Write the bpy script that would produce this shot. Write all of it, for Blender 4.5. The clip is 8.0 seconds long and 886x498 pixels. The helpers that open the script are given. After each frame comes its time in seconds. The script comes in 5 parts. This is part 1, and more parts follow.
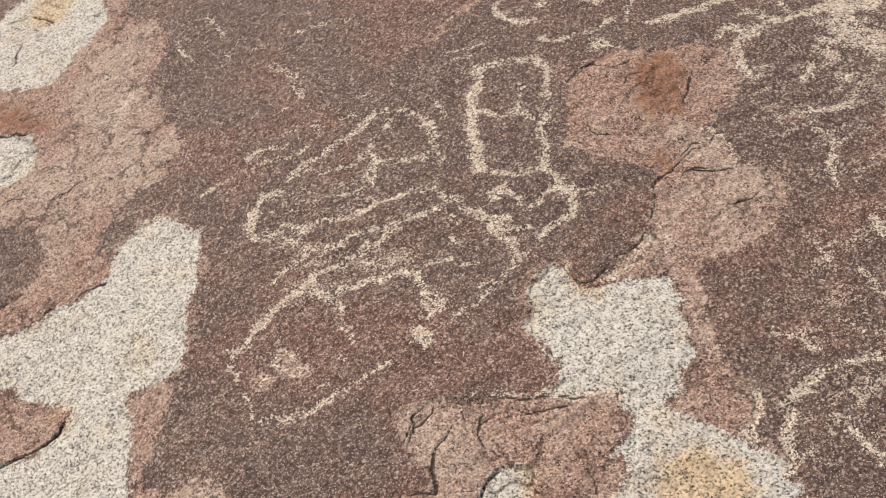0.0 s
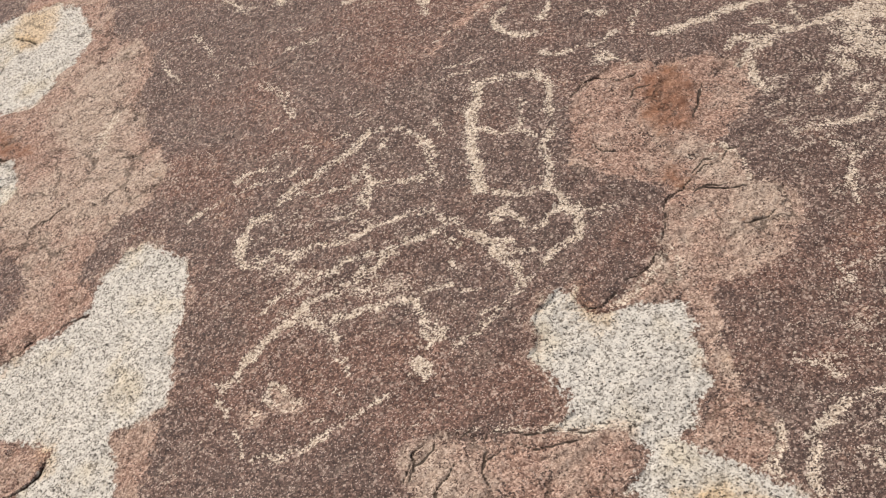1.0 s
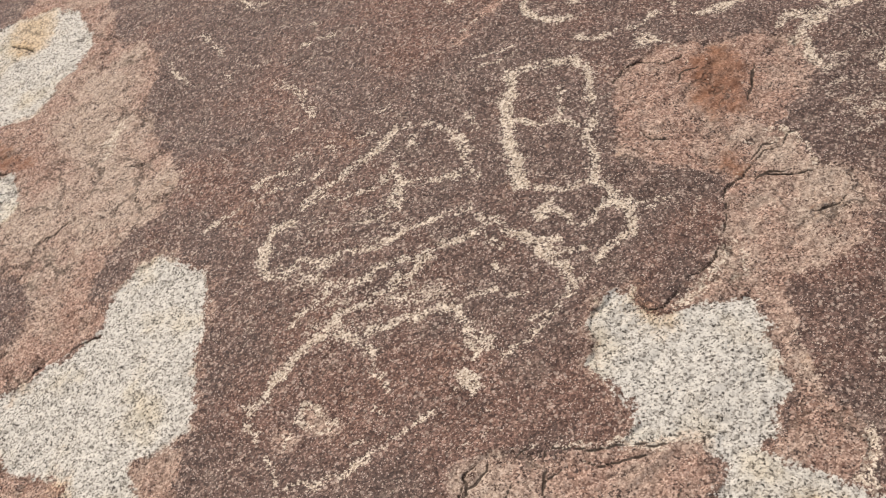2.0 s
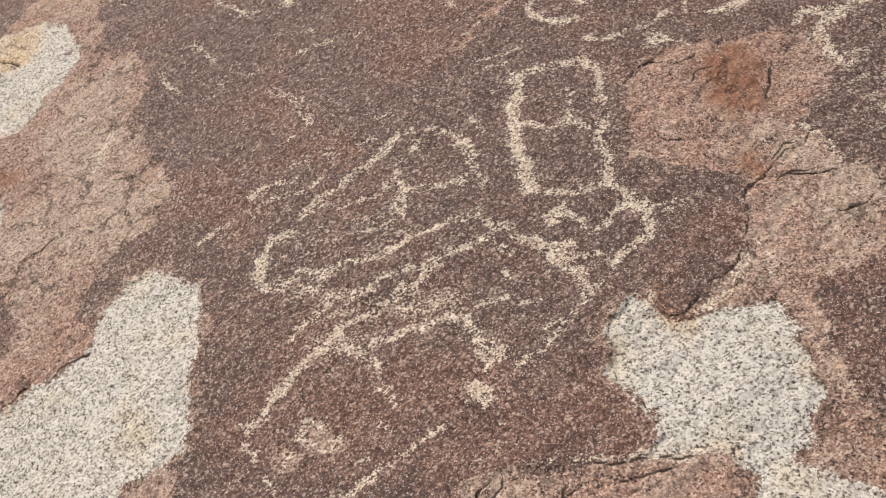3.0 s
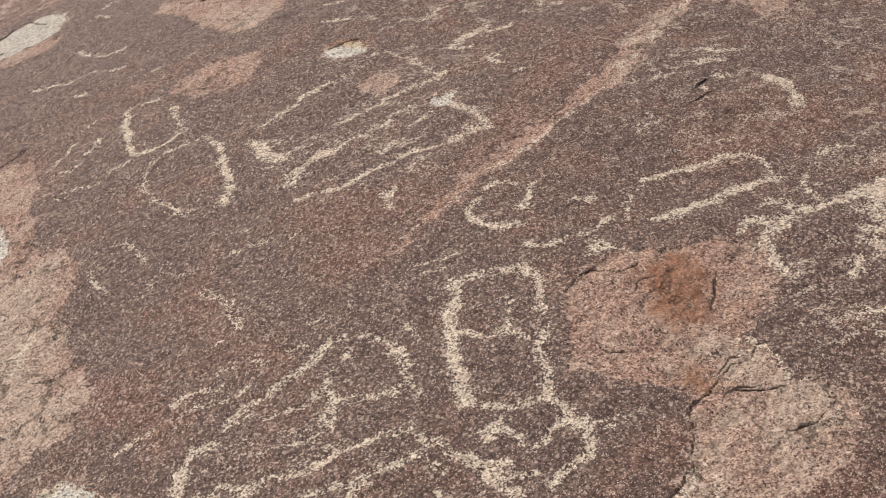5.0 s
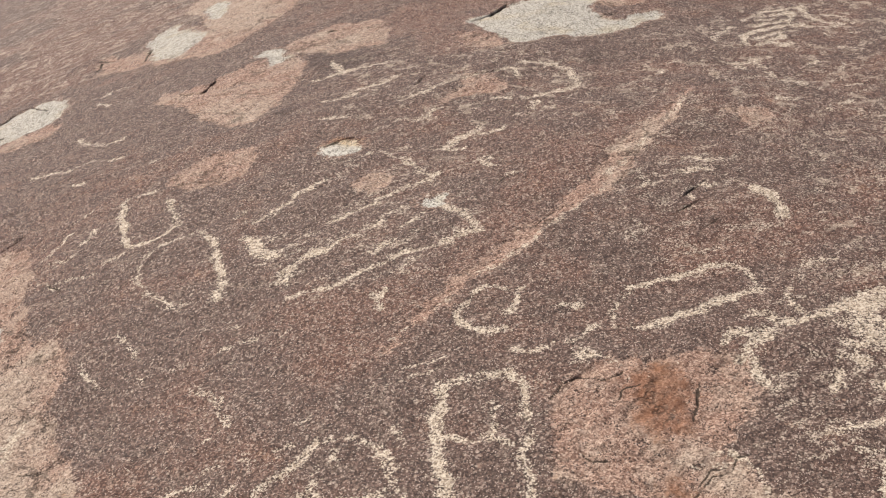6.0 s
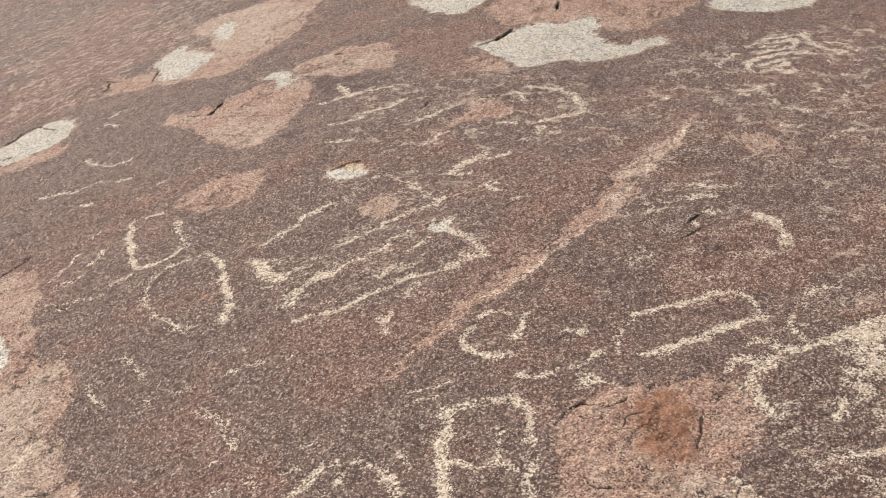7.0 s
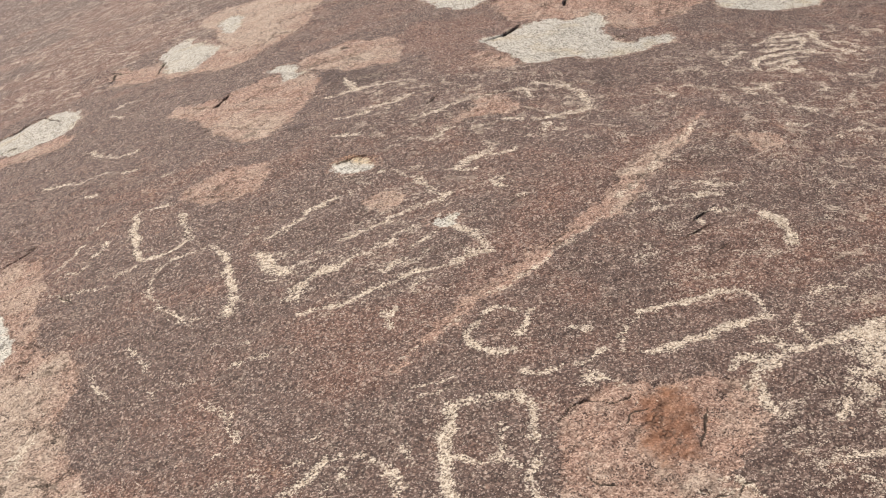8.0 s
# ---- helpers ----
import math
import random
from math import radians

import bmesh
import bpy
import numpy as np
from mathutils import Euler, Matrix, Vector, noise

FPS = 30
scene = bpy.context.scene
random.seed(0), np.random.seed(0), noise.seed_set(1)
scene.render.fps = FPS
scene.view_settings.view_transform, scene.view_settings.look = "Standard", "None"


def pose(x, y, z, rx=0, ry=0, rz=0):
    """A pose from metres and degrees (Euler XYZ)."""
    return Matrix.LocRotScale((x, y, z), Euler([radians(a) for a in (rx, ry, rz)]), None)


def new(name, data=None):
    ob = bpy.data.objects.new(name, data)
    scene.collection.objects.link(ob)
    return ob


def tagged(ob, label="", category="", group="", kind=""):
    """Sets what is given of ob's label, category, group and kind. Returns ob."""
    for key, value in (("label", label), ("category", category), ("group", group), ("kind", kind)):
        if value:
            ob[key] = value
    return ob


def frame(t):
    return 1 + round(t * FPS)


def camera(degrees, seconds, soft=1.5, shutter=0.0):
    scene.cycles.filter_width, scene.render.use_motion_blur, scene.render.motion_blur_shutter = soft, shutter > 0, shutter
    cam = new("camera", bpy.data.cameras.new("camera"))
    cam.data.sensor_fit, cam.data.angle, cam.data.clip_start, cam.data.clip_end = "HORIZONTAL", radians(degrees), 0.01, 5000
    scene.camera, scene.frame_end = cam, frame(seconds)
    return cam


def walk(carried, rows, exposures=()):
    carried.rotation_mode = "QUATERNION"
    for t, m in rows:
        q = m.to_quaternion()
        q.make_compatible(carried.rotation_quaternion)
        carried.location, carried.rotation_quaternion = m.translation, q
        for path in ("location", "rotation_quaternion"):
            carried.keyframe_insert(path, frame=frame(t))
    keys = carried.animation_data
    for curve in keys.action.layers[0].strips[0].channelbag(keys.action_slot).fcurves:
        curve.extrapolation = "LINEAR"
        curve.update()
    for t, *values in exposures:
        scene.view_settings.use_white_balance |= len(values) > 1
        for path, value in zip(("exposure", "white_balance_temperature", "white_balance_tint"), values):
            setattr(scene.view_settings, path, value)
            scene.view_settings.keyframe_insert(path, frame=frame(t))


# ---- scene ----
# ---------------------------------------------------------------- camera
EYE, TILT, LEAN, TURN = 1.45, -20.0, 0.0, 0.0
BASE = pose(0, 0, EYE, TILT, LEAN, TURN)
cam = camera(36.59, 8.0, soft=1.2)
ROWS = [
    (0.0, 0.0000, 0.0003, 0.0001, -0.000, 0.000, -0.000),
    (0.5, 0.0010, 0.0417, -0.0070, -0.044, -0.238, 0.847),
    (0.7, 0.0024, 0.0663, -0.0017, 0.006, 0.189, 0.856),
    (1.0, 0.0038, 0.1120, 0.0073, 0.092, 0.875, 0.797),
    (1.2, 0.0000, 0.1464, 0.0076, 0.067, 1.200, 1.196),
    (1.5, -0.0157, 0.1993, 0.0033, 0.011, 1.182, 1.890),
    (2.0, -0.0545, 0.2724, -0.0014, 0.103, 1.383, 2.714),
    (2.2, -0.0692, 0.2915, -0.0047, 0.080, 1.607, 2.735),
    (3.3, -0.0797, 0.3973, -0.0480, -0.336, 3.574, 3.499),
    (3.5, -0.0821, 0.4176, -0.0532, -0.384, 4.017, 3.139),
    (4.0, -0.0898, 0.4606, -0.0528, -1.058, 5.274, 3.256),
    (4.2, -0.0852, 0.4667, -0.0453, -1.188, 6.346, 3.460),
    (4.5, -0.0684, 0.4638, -0.0265, -1.354, 7.937, 3.259),
    (4.7, -0.0570, 0.4569, -0.0145, -1.748, 9.238, 2.867),
    (5.0, -0.0429, 0.4461, 0.0026, -2.170, 10.805, 2.886),
    (5.2, -0.0378, 0.4445, 0.0150, -2.329, 11.797, 2.726),
    (6.3, -0.0371, 0.3966, 0.0305, -2.785, 14.560, 1.453),
    (6.5, -0.0379, 0.3923, 0.0325, -2.755, 14.674, 1.516),
    (7.0, -0.0455, 0.3902, 0.0378, -2.810, 14.975, 1.144),
    (7.5, -0.0486, 0.3889, 0.0323, -2.806, 14.873, 0.626),
    (8.0, -0.0489, 0.3939, 0.0368, -2.844, 14.811, 0.509),
]
EXPOSURES = [(t, stops, 7080, 14 if t < 6 else 12) for t, stops in ((0.0, 0.01), (1.5, 0.0), (3.5, -0.03), (4.5, -0.05), (5.0, -0.07), (6.5, 0.15), (8.0, 0.16))]
walk(cam, [(t, BASE @ pose(x, y, z, 90 + pitch, roll, yaw)) for t, x, y, z, yaw, pitch, roll in ROWS], EXPOSURES)

# the frame of the rock face: along the face, up the face, out of it
ALONG, UPWARD, OUT, MIDDLE = Vector((0.97845, -0.20648, 0.00000)), Vector((0.13549, 0.64207, 0.75458)), Vector((-0.15580, -0.73832, 0.65621)), Vector((0.30000, 2.09800, 0.09950))
ROCK = BASE @ Matrix.Translation(MIDDLE) @ Matrix((ALONG, UPWARD, OUT)).transposed().to_4x4()

# ---------------------------------------------------------------- light
to_sun = (ROCK.to_3x3() @ Vector((-0.42, 0.50, 0.76))).normalized()
elevation = math.asin(to_sun.z)
azimuth = math.atan2(to_sun.x, to_sun.y)
sun_data = bpy.data.lights.new("sun", "SUN")
sun_data.energy, sun_data.angle, sun_data.color = 4.15, radians(0.6), (1.0, 0.955, 0.88)
sun = new("sun", sun_data)
sun.matrix_world = Matrix.Translation((0, 0, 12)) @ (-to_sun).to_track_quat("-Z", "Y").to_matrix().to_4x4()
world = bpy.data.worlds.new("sky")
scene.world = world
world.use_nodes = True
sky = world.node_tree.nodes.new("ShaderNodeTexSky")
sky.sky_type, sky.sun_disc, sky.sun_elevation, sky.sun_rotation = "NISHITA", False, elevation, azimuth
world.node_tree.nodes["Background"].inputs["Strength"].default_value = 0.10
world.node_tree.links.new(sky.outputs["Color"], world.node_tree.nodes["Background"].inputs["Color"])


# ---------------------------------------------------------------- materials
class Nodes:
    """A few short hands for node trees."""

    def __init__(self, name):
        self.mat = bpy.data.materials.new(name)
        self.mat.use_nodes = True
        self.tree = self.mat.node_tree
        self.shader = self.tree.nodes["Principled BSDF"]

    def add(self, kind, **sockets):
        node = self.tree.nodes.new(kind)
        for key, value in sockets.items():
            self.feed(node.inputs[key.replace("_", " ")], value)
        return node

    def feed(self, socket, value):
        if isinstance(value, bpy.types.NodeSocket):
            self.tree.links.new(value, socket)
        else:
            socket.default_value = value

    def math(self, op, a, b=0.0, c=0.0, clamp=False):
        node = self.tree.nodes.new("ShaderNodeMath")
        node.operation, node.use_clamp = op, clamp
        for i, v in enumerate((a, b, c)):
            self.feed(node.inputs[i], v)
        return node.outputs[0]

    def step(self, value, low, high):
        node = self.tree.nodes.new("ShaderNodeMapRange")
        node.interpolation_type = "SMOOTHSTEP"
        self.feed(node.inputs["Value"], value)
        node.inputs["From Min"].default_value, node.inputs["From Max"].default_value = low, high
        return node.outputs["Result"]

    def noise(self, where, scale, detail=3.0, rough=0.55, lump=0.0):
        return self.add("ShaderNodeTexNoise", Vector=where, Scale=scale, Detail=detail, Roughness=rough, Distortion=lump).outputs["Fac"]

    def ramp(self, value, *stops):
        node = self.tree.nodes.new("ShaderNodeValToRGB")
        while len(node.color_ramp.elements) < len(stops):
            node.color_ramp.elements.new(0.5)
        for e, (at, colour) in zip(node.color_ramp.elements, stops):
            e.position, e.color = at, (*colour, 1)
        self.feed(node.inputs["Fac"], value)
        return node.outputs["Color"]

    def mix(self, fac, a, b, how="MIX"):
        node = self.tree.nodes.new("ShaderNodeMix")
        node.data_type, node.blend_type = "RGBA", how
        self.feed(node.inputs[0], fac)
        for socket, v in ((node.inputs[6], a), (node.inputs[7], b)):
            self.feed(socket, v if isinstance(v, bpy.types.NodeSocket) else (*v, 1))
        return node.outputs[2]

    def layer(self, name):
        node = self.tree.nodes.new("ShaderNodeAttribute")
        node.attribute_name = name
        return node.outputs["Fac"]


def granite():
    """Coarse granite under a dark desert varnish, with its scars, stains and pecked marks by layer."""
    n = Nodes("varnished_granite")
    at = n.tree.nodes.new("ShaderNodeTexCoord").outputs["Object"]
    turned = n.add("ShaderNodeVectorRotate", Vector=at, Angle=radians(-30))
    drawn = n.add("ShaderNodeVectorMath", Vector=turned.outputs[0])
    drawn.operation = "MULTIPLY"
    drawn.inputs[1].default_value = (0.5, 1.0, 1.0)
    streak = drawn.outputs[0]
    grain = n.add("ShaderNodeTexVoronoi", Vector=at, Scale=265.0, Randomness=1.0)
    crumb = n.add("ShaderNodeTexVoronoi", Vector=at, Scale=470.0, Randomness=1.0)
    tone = n.tree.nodes.new("ShaderNodeSeparateColor")
    n.feed(tone.inputs[0], grain.outputs["Color"])
    tone2 = n.tree.nodes.new("ShaderNodeSeparateColor")
    n.feed(tone2.inputs[0], crumb.outputs["Color"])
    r, g, b, r2, g2 = tone.outputs[0], tone.outputs[1], tone.outputs[2], tone2.outputs[0], tone2.outputs[1]
    fine, mid, broad, wide = n.noise(at, 260.0, 4.0, 0.7), n.noise(at, 38.0, 4.0, 0.62), n.noise(at, 9.0, 4.0), n.noise(streak, 2.6, 3.0)
    gap = n.step(grain.outputs["Distance"], 0.42, 0.78)

    speck = n.math("ADD", n.math("MULTIPLY", r, 0.23), n.math("ADD", n.math("MULTIPLY", r2, 0.42), n.math("MULTIPLY", fine, 0.35)))
    varnish = n.ramp(speck, (0.25, (0.042, 0.027, 0.022)), (0.46, (0.095, 0.0615, 0.050)), (0.60, (0.150, 0.099, 0.081)), (0.74, (0.28, 0.198, 0.160)))
    reddish = n.ramp(speck, (0.25, (0.050, 0.025, 0.018)), (0.46, (0.126, 0.0685, 0.051)), (0.60, (0.195, 0.113, 0.087)), (0.74, (0.37, 0.24, 0.185)))
    blush = n.math("ADD", n.math("MULTIPLY", broad, 0.5), n.math("MULTIPLY", wide, 0.5))
    blush = n.math("ADD", blush, n.math("MULTIPLY", n.step(n.layer("rosy"), -0.07, 0.06), 0.12))
    varnish = n.mix(n.step(blush, 0.46, 0.64), varnish, reddish)
    glint = n.math("MULTIPLY", n.step(g, 0.92, 0.95), n.step(mid, 0.40, 0.56))
    varnish = n.mix(n.math("MULTIPLY", glint, 0.7), varnish, (0.48, 0.385, 0.32))
    fleck = n.math("MULTIPLY", n.step(g2, 0.86, 0.88), n.math("SUBTRACT", 1.0, n.step(crumb.outputs["Distance"], 0.30, 0.48)))
    varnish = n.mix(n.math("MULTIPLY", fleck, 0.85), varnish, (0.56, 0.455, 0.40))
    varnish = n.mix(n.math("MULTIPLY", n.step(n.math("SUBTRACT", 1.0, g2), 0.86, 0.90), 0.6), varnish, (0.030, 0.020, 0.016))
    clast = n.add("ShaderNodeTexVoronoi", Vector=at, Scale=135.0, Randomness=1.0)
    kind = n.tree.nodes.new("ShaderNodeSeparateColor")
    n.feed(kind.inputs[0], clast.outputs["Color"])
    core = n.math("SUBTRACT", 1.0, n.step(n.math("MULTIPLY_ADD", fine, 0.5, clast.outputs["Distance"]), 0.48, 0.68))
    chip = n.math("MULTIPLY", n.step(kind.outputs[0], 0.86, 0.90), core)
    pit = n.math("MULTIPLY", n.step(kind.outputs[1], 0.86, 0.90), core)
    varnish = n.mix(n.math("MULTIPLY", chip, 0.42), varnish, (0.42, 0.325, 0.265))
    varnish = n.mix(n.math("MULTIPLY", pit, 0.45), varnish, (0.040, 0.026, 0.021))
    pink = n.ramp(speck, (0.24, (0.100, 0.050, 0.037)), (0.42, (0.230, 0.134, 0.099)), (0.58, (0.350, 0.220, 0.167)), (0.76, (0.62, 0.45, 0.36)))
    pale_tan = n.math("MULTIPLY_ADD", n.step(n.math("MULTIPLY_ADD", mid, 0.22, n.math("MULTIPLY_ADD", broad, 0.35, n.math("ADD", n.layer("bleach"), -0.28))), -0.09, 0.10), 0.7, n.math("MULTIPLY", n.step(n.math("MULTIPLY_ADD", n.noise(at, 21.0, 4.0, 0.65), 0.5, n.math("MULTIPLY", broad, 0.5)), 0.44, 0.60), 0.5))
    pink = n.mix(pale_tan, pink, n.ramp(speck, (0.24, (0.175, 0.122, 0.092)), (0.5, (0.385, 0.297, 0.234)), (0.76, (0.62, 0.515, 0.42))))
    kernel = n.add("ShaderNodeTexVoronoi", Vector=at, Scale=370.0, Randomness=1.0)
    mica = n.tree.nodes.new("ShaderNodeSeparateColor")
    n.feed(mica.inputs[0], kernel.outputs["Color"])
    salt = n.math("ADD", n.math("MULTIPLY", mica.outputs[0], 0.55), n.math("ADD", n.math("MULTIPLY", r2, 0.25), n.math("MULTIPLY", fine, 0.20)))
    fresh = n.ramp(salt, (0.18, (0.050, 0.042, 0.036)), (0.31, (0.25, 0.225, 0.19)), (0.44, (0.44, 0.41, 0.358)), (0.68, (0.645, 0.61, 0.54)))
    fresh = n.mix(n.step(broad, 0.50, 0.70), fresh, n.mix(1.0, fresh, (0.97, 0.91, 0.80), "MULTIPLY"))
    fresh = n.mix(n.math("MULTIPLY", n.step(n.math("MULTIPLY_ADD", n.layer("pale"), -6.0, n.noise(at, 17.0, 4.0, 0.6)), 0.50, 0.66), 0.55), fresh, n.mix(1.0, fresh, (0.92, 0.70, 0.55), "MULTIPLY"))
    cream = n.ramp(speck, (0.26, (0.20, 0.142, 0.103)), (0.46, (0.43, 0.338, 0.255)), (0.72, (0.72, 0.625, 0.505)))

    # ragged limits of the layers, grain by grain
    rag = n.math("ADD", n.math("MULTIPLY_ADD", mid, 0.030, -0.015), n.math("MULTIPLY_ADD", r, 0.007, -0.0035))
    rag = n.math("ADD", rag, n.math("MULTIPLY_ADD", broad, 0.026, -0.013))
    pale_at = n.layer("pale")
    in_fresh = n.step(n.math("ADD", pale_at, n.math("MULTIPLY_ADD", r2, 0.006, n.math("MULTIPLY_ADD", rag, 1.5, -0.003))), -0.0022, 0.0022)
    rim = n.step(n.math("ADD", pale_at, n.math("MULTIPLY", rag, 1.8)), -0.016, -0.004)
    in_pink = n.step(n.math("ADD", n.layer("pink"), n.math("MULTIPLY", rag, 1.5)), -0.007, 0.008)
    in_pink = n.math("MAXIMUM", in_pink, n.math("MULTIPLY", rim, 0.6))
    in_pink = n.math("MULTIPLY", in_pink, n.step(n.math("ADD", n.math("MULTIPLY", mid, 0.6), n.math("MULTIPLY", r2, 0.4)), 0.26, 0.42))
    peck_at = n.math("ADD", n.layer("peck"), n.math("ADD", n.math("ADD", n.math("MULTIPLY_ADD", n.noise(at, 150.0, 4.0, 0.7), 2.5, -1.30), n.math("MULTIPLY_ADD", n.noise(at, 48.0, 3.0, 0.6), 1.3, -0.65)), n.math("MULTIPLY_ADD", r2, 0.55, -0.28)))
    in_peck = n.math("MULTIPLY", n.step(peck_at, 0.455, 0.775), n.step(n.math("MULTIPLY_ADD", r2, 0.6, n.math("MULTIPLY", fine, 0.4)), 0.18, 0.30))
    worn = n.math("ADD", n.math("MULTIPLY", n.noise(streak, 62.0, 4.0, 0.72), 0.48), n.math("MULTIPLY", n.noise(streak, 25.0, 4.0, 0.6), 0.36))
    worn = n.math("MULTIPLY_ADD", r2, 0.16, worn)
    worn = n.math("ADD", worn, n.math("MULTIPLY_ADD", broad, 0.16, -0.08))
    worn = n.math("MULTIPLY_ADD", n.step(n.layer("mottle"), -0.02, 0.03), 0.052, worn)
    in_worn = n.math("MULTIPLY", n.math("MULTIPLY", n.step(worn, 0.617, 0.69), n.step(n.math("MULTIPLY_ADD", r2, 0.6, n.math("MULTIPLY", fine, 0.4)), 0.28, 0.42)), 0.68)

    scoured = n.math("ADD", n.math("MULTIPLY", n.noise(at, 23.0, 4.0, 0.62), 0.62), n.math("MULTIPLY_ADD", n.layer("dull"), 0.020, n.math("MULTIPLY", n.noise(at, 64.0, 3.0, 0.6), 0.38)))
    scoured = n.math("MULTIPLY", n.step(n.layer("scour"), -0.06, 0.05), n.step(n.math("MULTIPLY_ADD", r2, 0.05, scoured), 0.580, 0.628))
    in_worn = n.math("MAXIMUM", in_worn, n.math("MULTIPLY", scoured, 0.52))
    varnish = n.mix(1.0, varnish, (0.955, 0.912, 0.902), "MULTIPLY")
    pink = n.mix(1.0, pink, (0.985, 0.955, 0.93), "MULTIPLY")
    colour = n.mix(in_worn, varnish, cream)
    colour = n.mix(n.math("MULTIPLY", in_pink, 0.92), colour, pink)
    colour = n.mix(n.math("MULTIPLY", fleck, 0.5), colour, (0.62, 0.50, 0.42))
    colour = n.mix(n.math("MULTIPLY", chip, 0.3), colour, (0.60, 0.48, 0.39))
    colour = n.mix(n.math("MULTIPLY", pit, 0.3), colour, (0.10, 0.055, 0.04))
    rusty = n.step(n.math("ADD", n.layer("rust"), n.math("MULTIPLY", rag, 2.2)), -0.018, 0.020)
    rust = n.math("MULTIPLY", rusty, n.math("MULTIPLY_ADD", mid, 0.9, 0.30))
    colour = n.mix(rust, colour, n.mix(0.55, n.mix(1.0, colour, (0.70, 0.46, 0.34), "MULTIPLY"), n.mix(broad, (0.14, 0.062, 0.034), (0.32, 0.135, 0.060))))
    colour = n.mix(n.math("MULTIPLY", n.step(n.math("ADD", n.layer("smudge_shade"), rag), -0.012, 0.014), 0.8), colour, n.mix(1.0, colour, (0.58, 0.56, 0.56), "MULTIPLY"))
    fresh = n.mix(n.layer("dull"), fresh, n.mix(1.0, fresh, (0.90, 0.885, 0.87), "MULTIPLY"))
    colour = n.mix(in_fresh, colour, fresh)
    yellow = n.step(n.math("ADD", n.layer("stain"), n.math("MULTIPLY", rag, 1.8)), -0.022, 0.026)
    colour = n.mix(n.math("MULTIPLY", yellow, 0.85), colour, n.mix(1.0, colour, (1.0, 0.79, 0.56), "MULTIPLY"))
    colour = n.mix(in_peck, colour, cream)
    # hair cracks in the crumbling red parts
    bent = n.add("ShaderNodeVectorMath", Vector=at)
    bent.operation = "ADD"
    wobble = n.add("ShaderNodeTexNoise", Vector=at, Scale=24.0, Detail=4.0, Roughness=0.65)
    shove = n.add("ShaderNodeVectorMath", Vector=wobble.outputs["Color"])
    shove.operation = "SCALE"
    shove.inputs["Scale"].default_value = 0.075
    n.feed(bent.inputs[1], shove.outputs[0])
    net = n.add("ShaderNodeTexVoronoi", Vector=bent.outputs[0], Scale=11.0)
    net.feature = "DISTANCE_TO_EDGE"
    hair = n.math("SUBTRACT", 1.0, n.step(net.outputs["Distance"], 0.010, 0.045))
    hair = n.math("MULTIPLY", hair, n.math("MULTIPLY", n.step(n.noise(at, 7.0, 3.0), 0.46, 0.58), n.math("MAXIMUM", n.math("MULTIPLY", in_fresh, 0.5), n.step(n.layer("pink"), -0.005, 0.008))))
    # near-black put into the colour stands in for shade down the cracks
    crack_shade = n.math("MAXIMUM", n.step(n.layer("cleft"), 0.10, 0.48), n.math("MULTIPLY", hair, 0.62))
    colour = n.mix(n.math("MULTIPLY", crack_shade, 0.93), colour, (0.034, 0.021, 0.013))
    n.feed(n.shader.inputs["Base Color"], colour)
    n.feed(n.shader.inputs["Roughness"], n.math("MULTIPLY_ADD", b, 0.22, 0.66))
    n.shader.inputs["Specular IOR Level"].default_value = 0.32
    high = n.math("ADD", n.math("MULTIPLY", gap, -0.12), n.math("ADD", n.math("MULTIPLY", fine, 0.6), n.math("MULTIPLY", r, 0.45)))
    high = n.math("ADD", n.math("MULTIPLY_ADD", mid, 0.9, high), n.math("MULTIPLY", hair, -1.5))
    bump = n.add("ShaderNodeBump", Strength=0.6, Distance=0.0020, Height=high)
    n.feed(n.shader.inputs["Normal"], bump.outputs["Normal"])
    return n.mat


def sandy_ground():
    n = Nodes("dry_sandy_ground")
    at = n.tree.nodes.new("ShaderNodeTexCoord").outputs["Object"]
    grit, drift = n.noise(at, 90.0, 5.0, 0.7), n.noise(at, 1.6, 4.0)
    colour = n.ramp(n.math("ADD", n.math("MULTIPLY", grit, 0.6), n.math("MULTIPLY", drift, 0.4)), (0.3, (0.17, 0.125, 0.085)), (0.5, (0.32, 0.245, 0.17)), (0.7, (0.45, 0.36, 0.26)))
    n.feed(n.shader.inputs["Base Color"], colour)
    n.shader.inputs["Roughness"].default_value = 0.92
    n.feed(n.shader.inputs["Normal"], n.add("ShaderNodeBump", Strength=0.6, Distance=0.01, Height=grit).outputs["Normal"])
    return n.mat


ROCK_SKIN, SAND = granite(), sandy_ground()


# ---------------------------------------------------------------- the rock face as a fine grid
def spaced(*runs):
    """Grid lines: from the first place on, runs of (end, spacing at that end), with the spacing changing evenly."""
    place, gap = runs[0]
    lines = [place]
    for end, last in runs[1:]:
        start, first = place, gap
        while place < end - 0.3 * gap:
            gap = first + (last - first) * min(1, (place - start) / (end - start))
            place += gap
            lines.append(place)
    return np.array(lines)


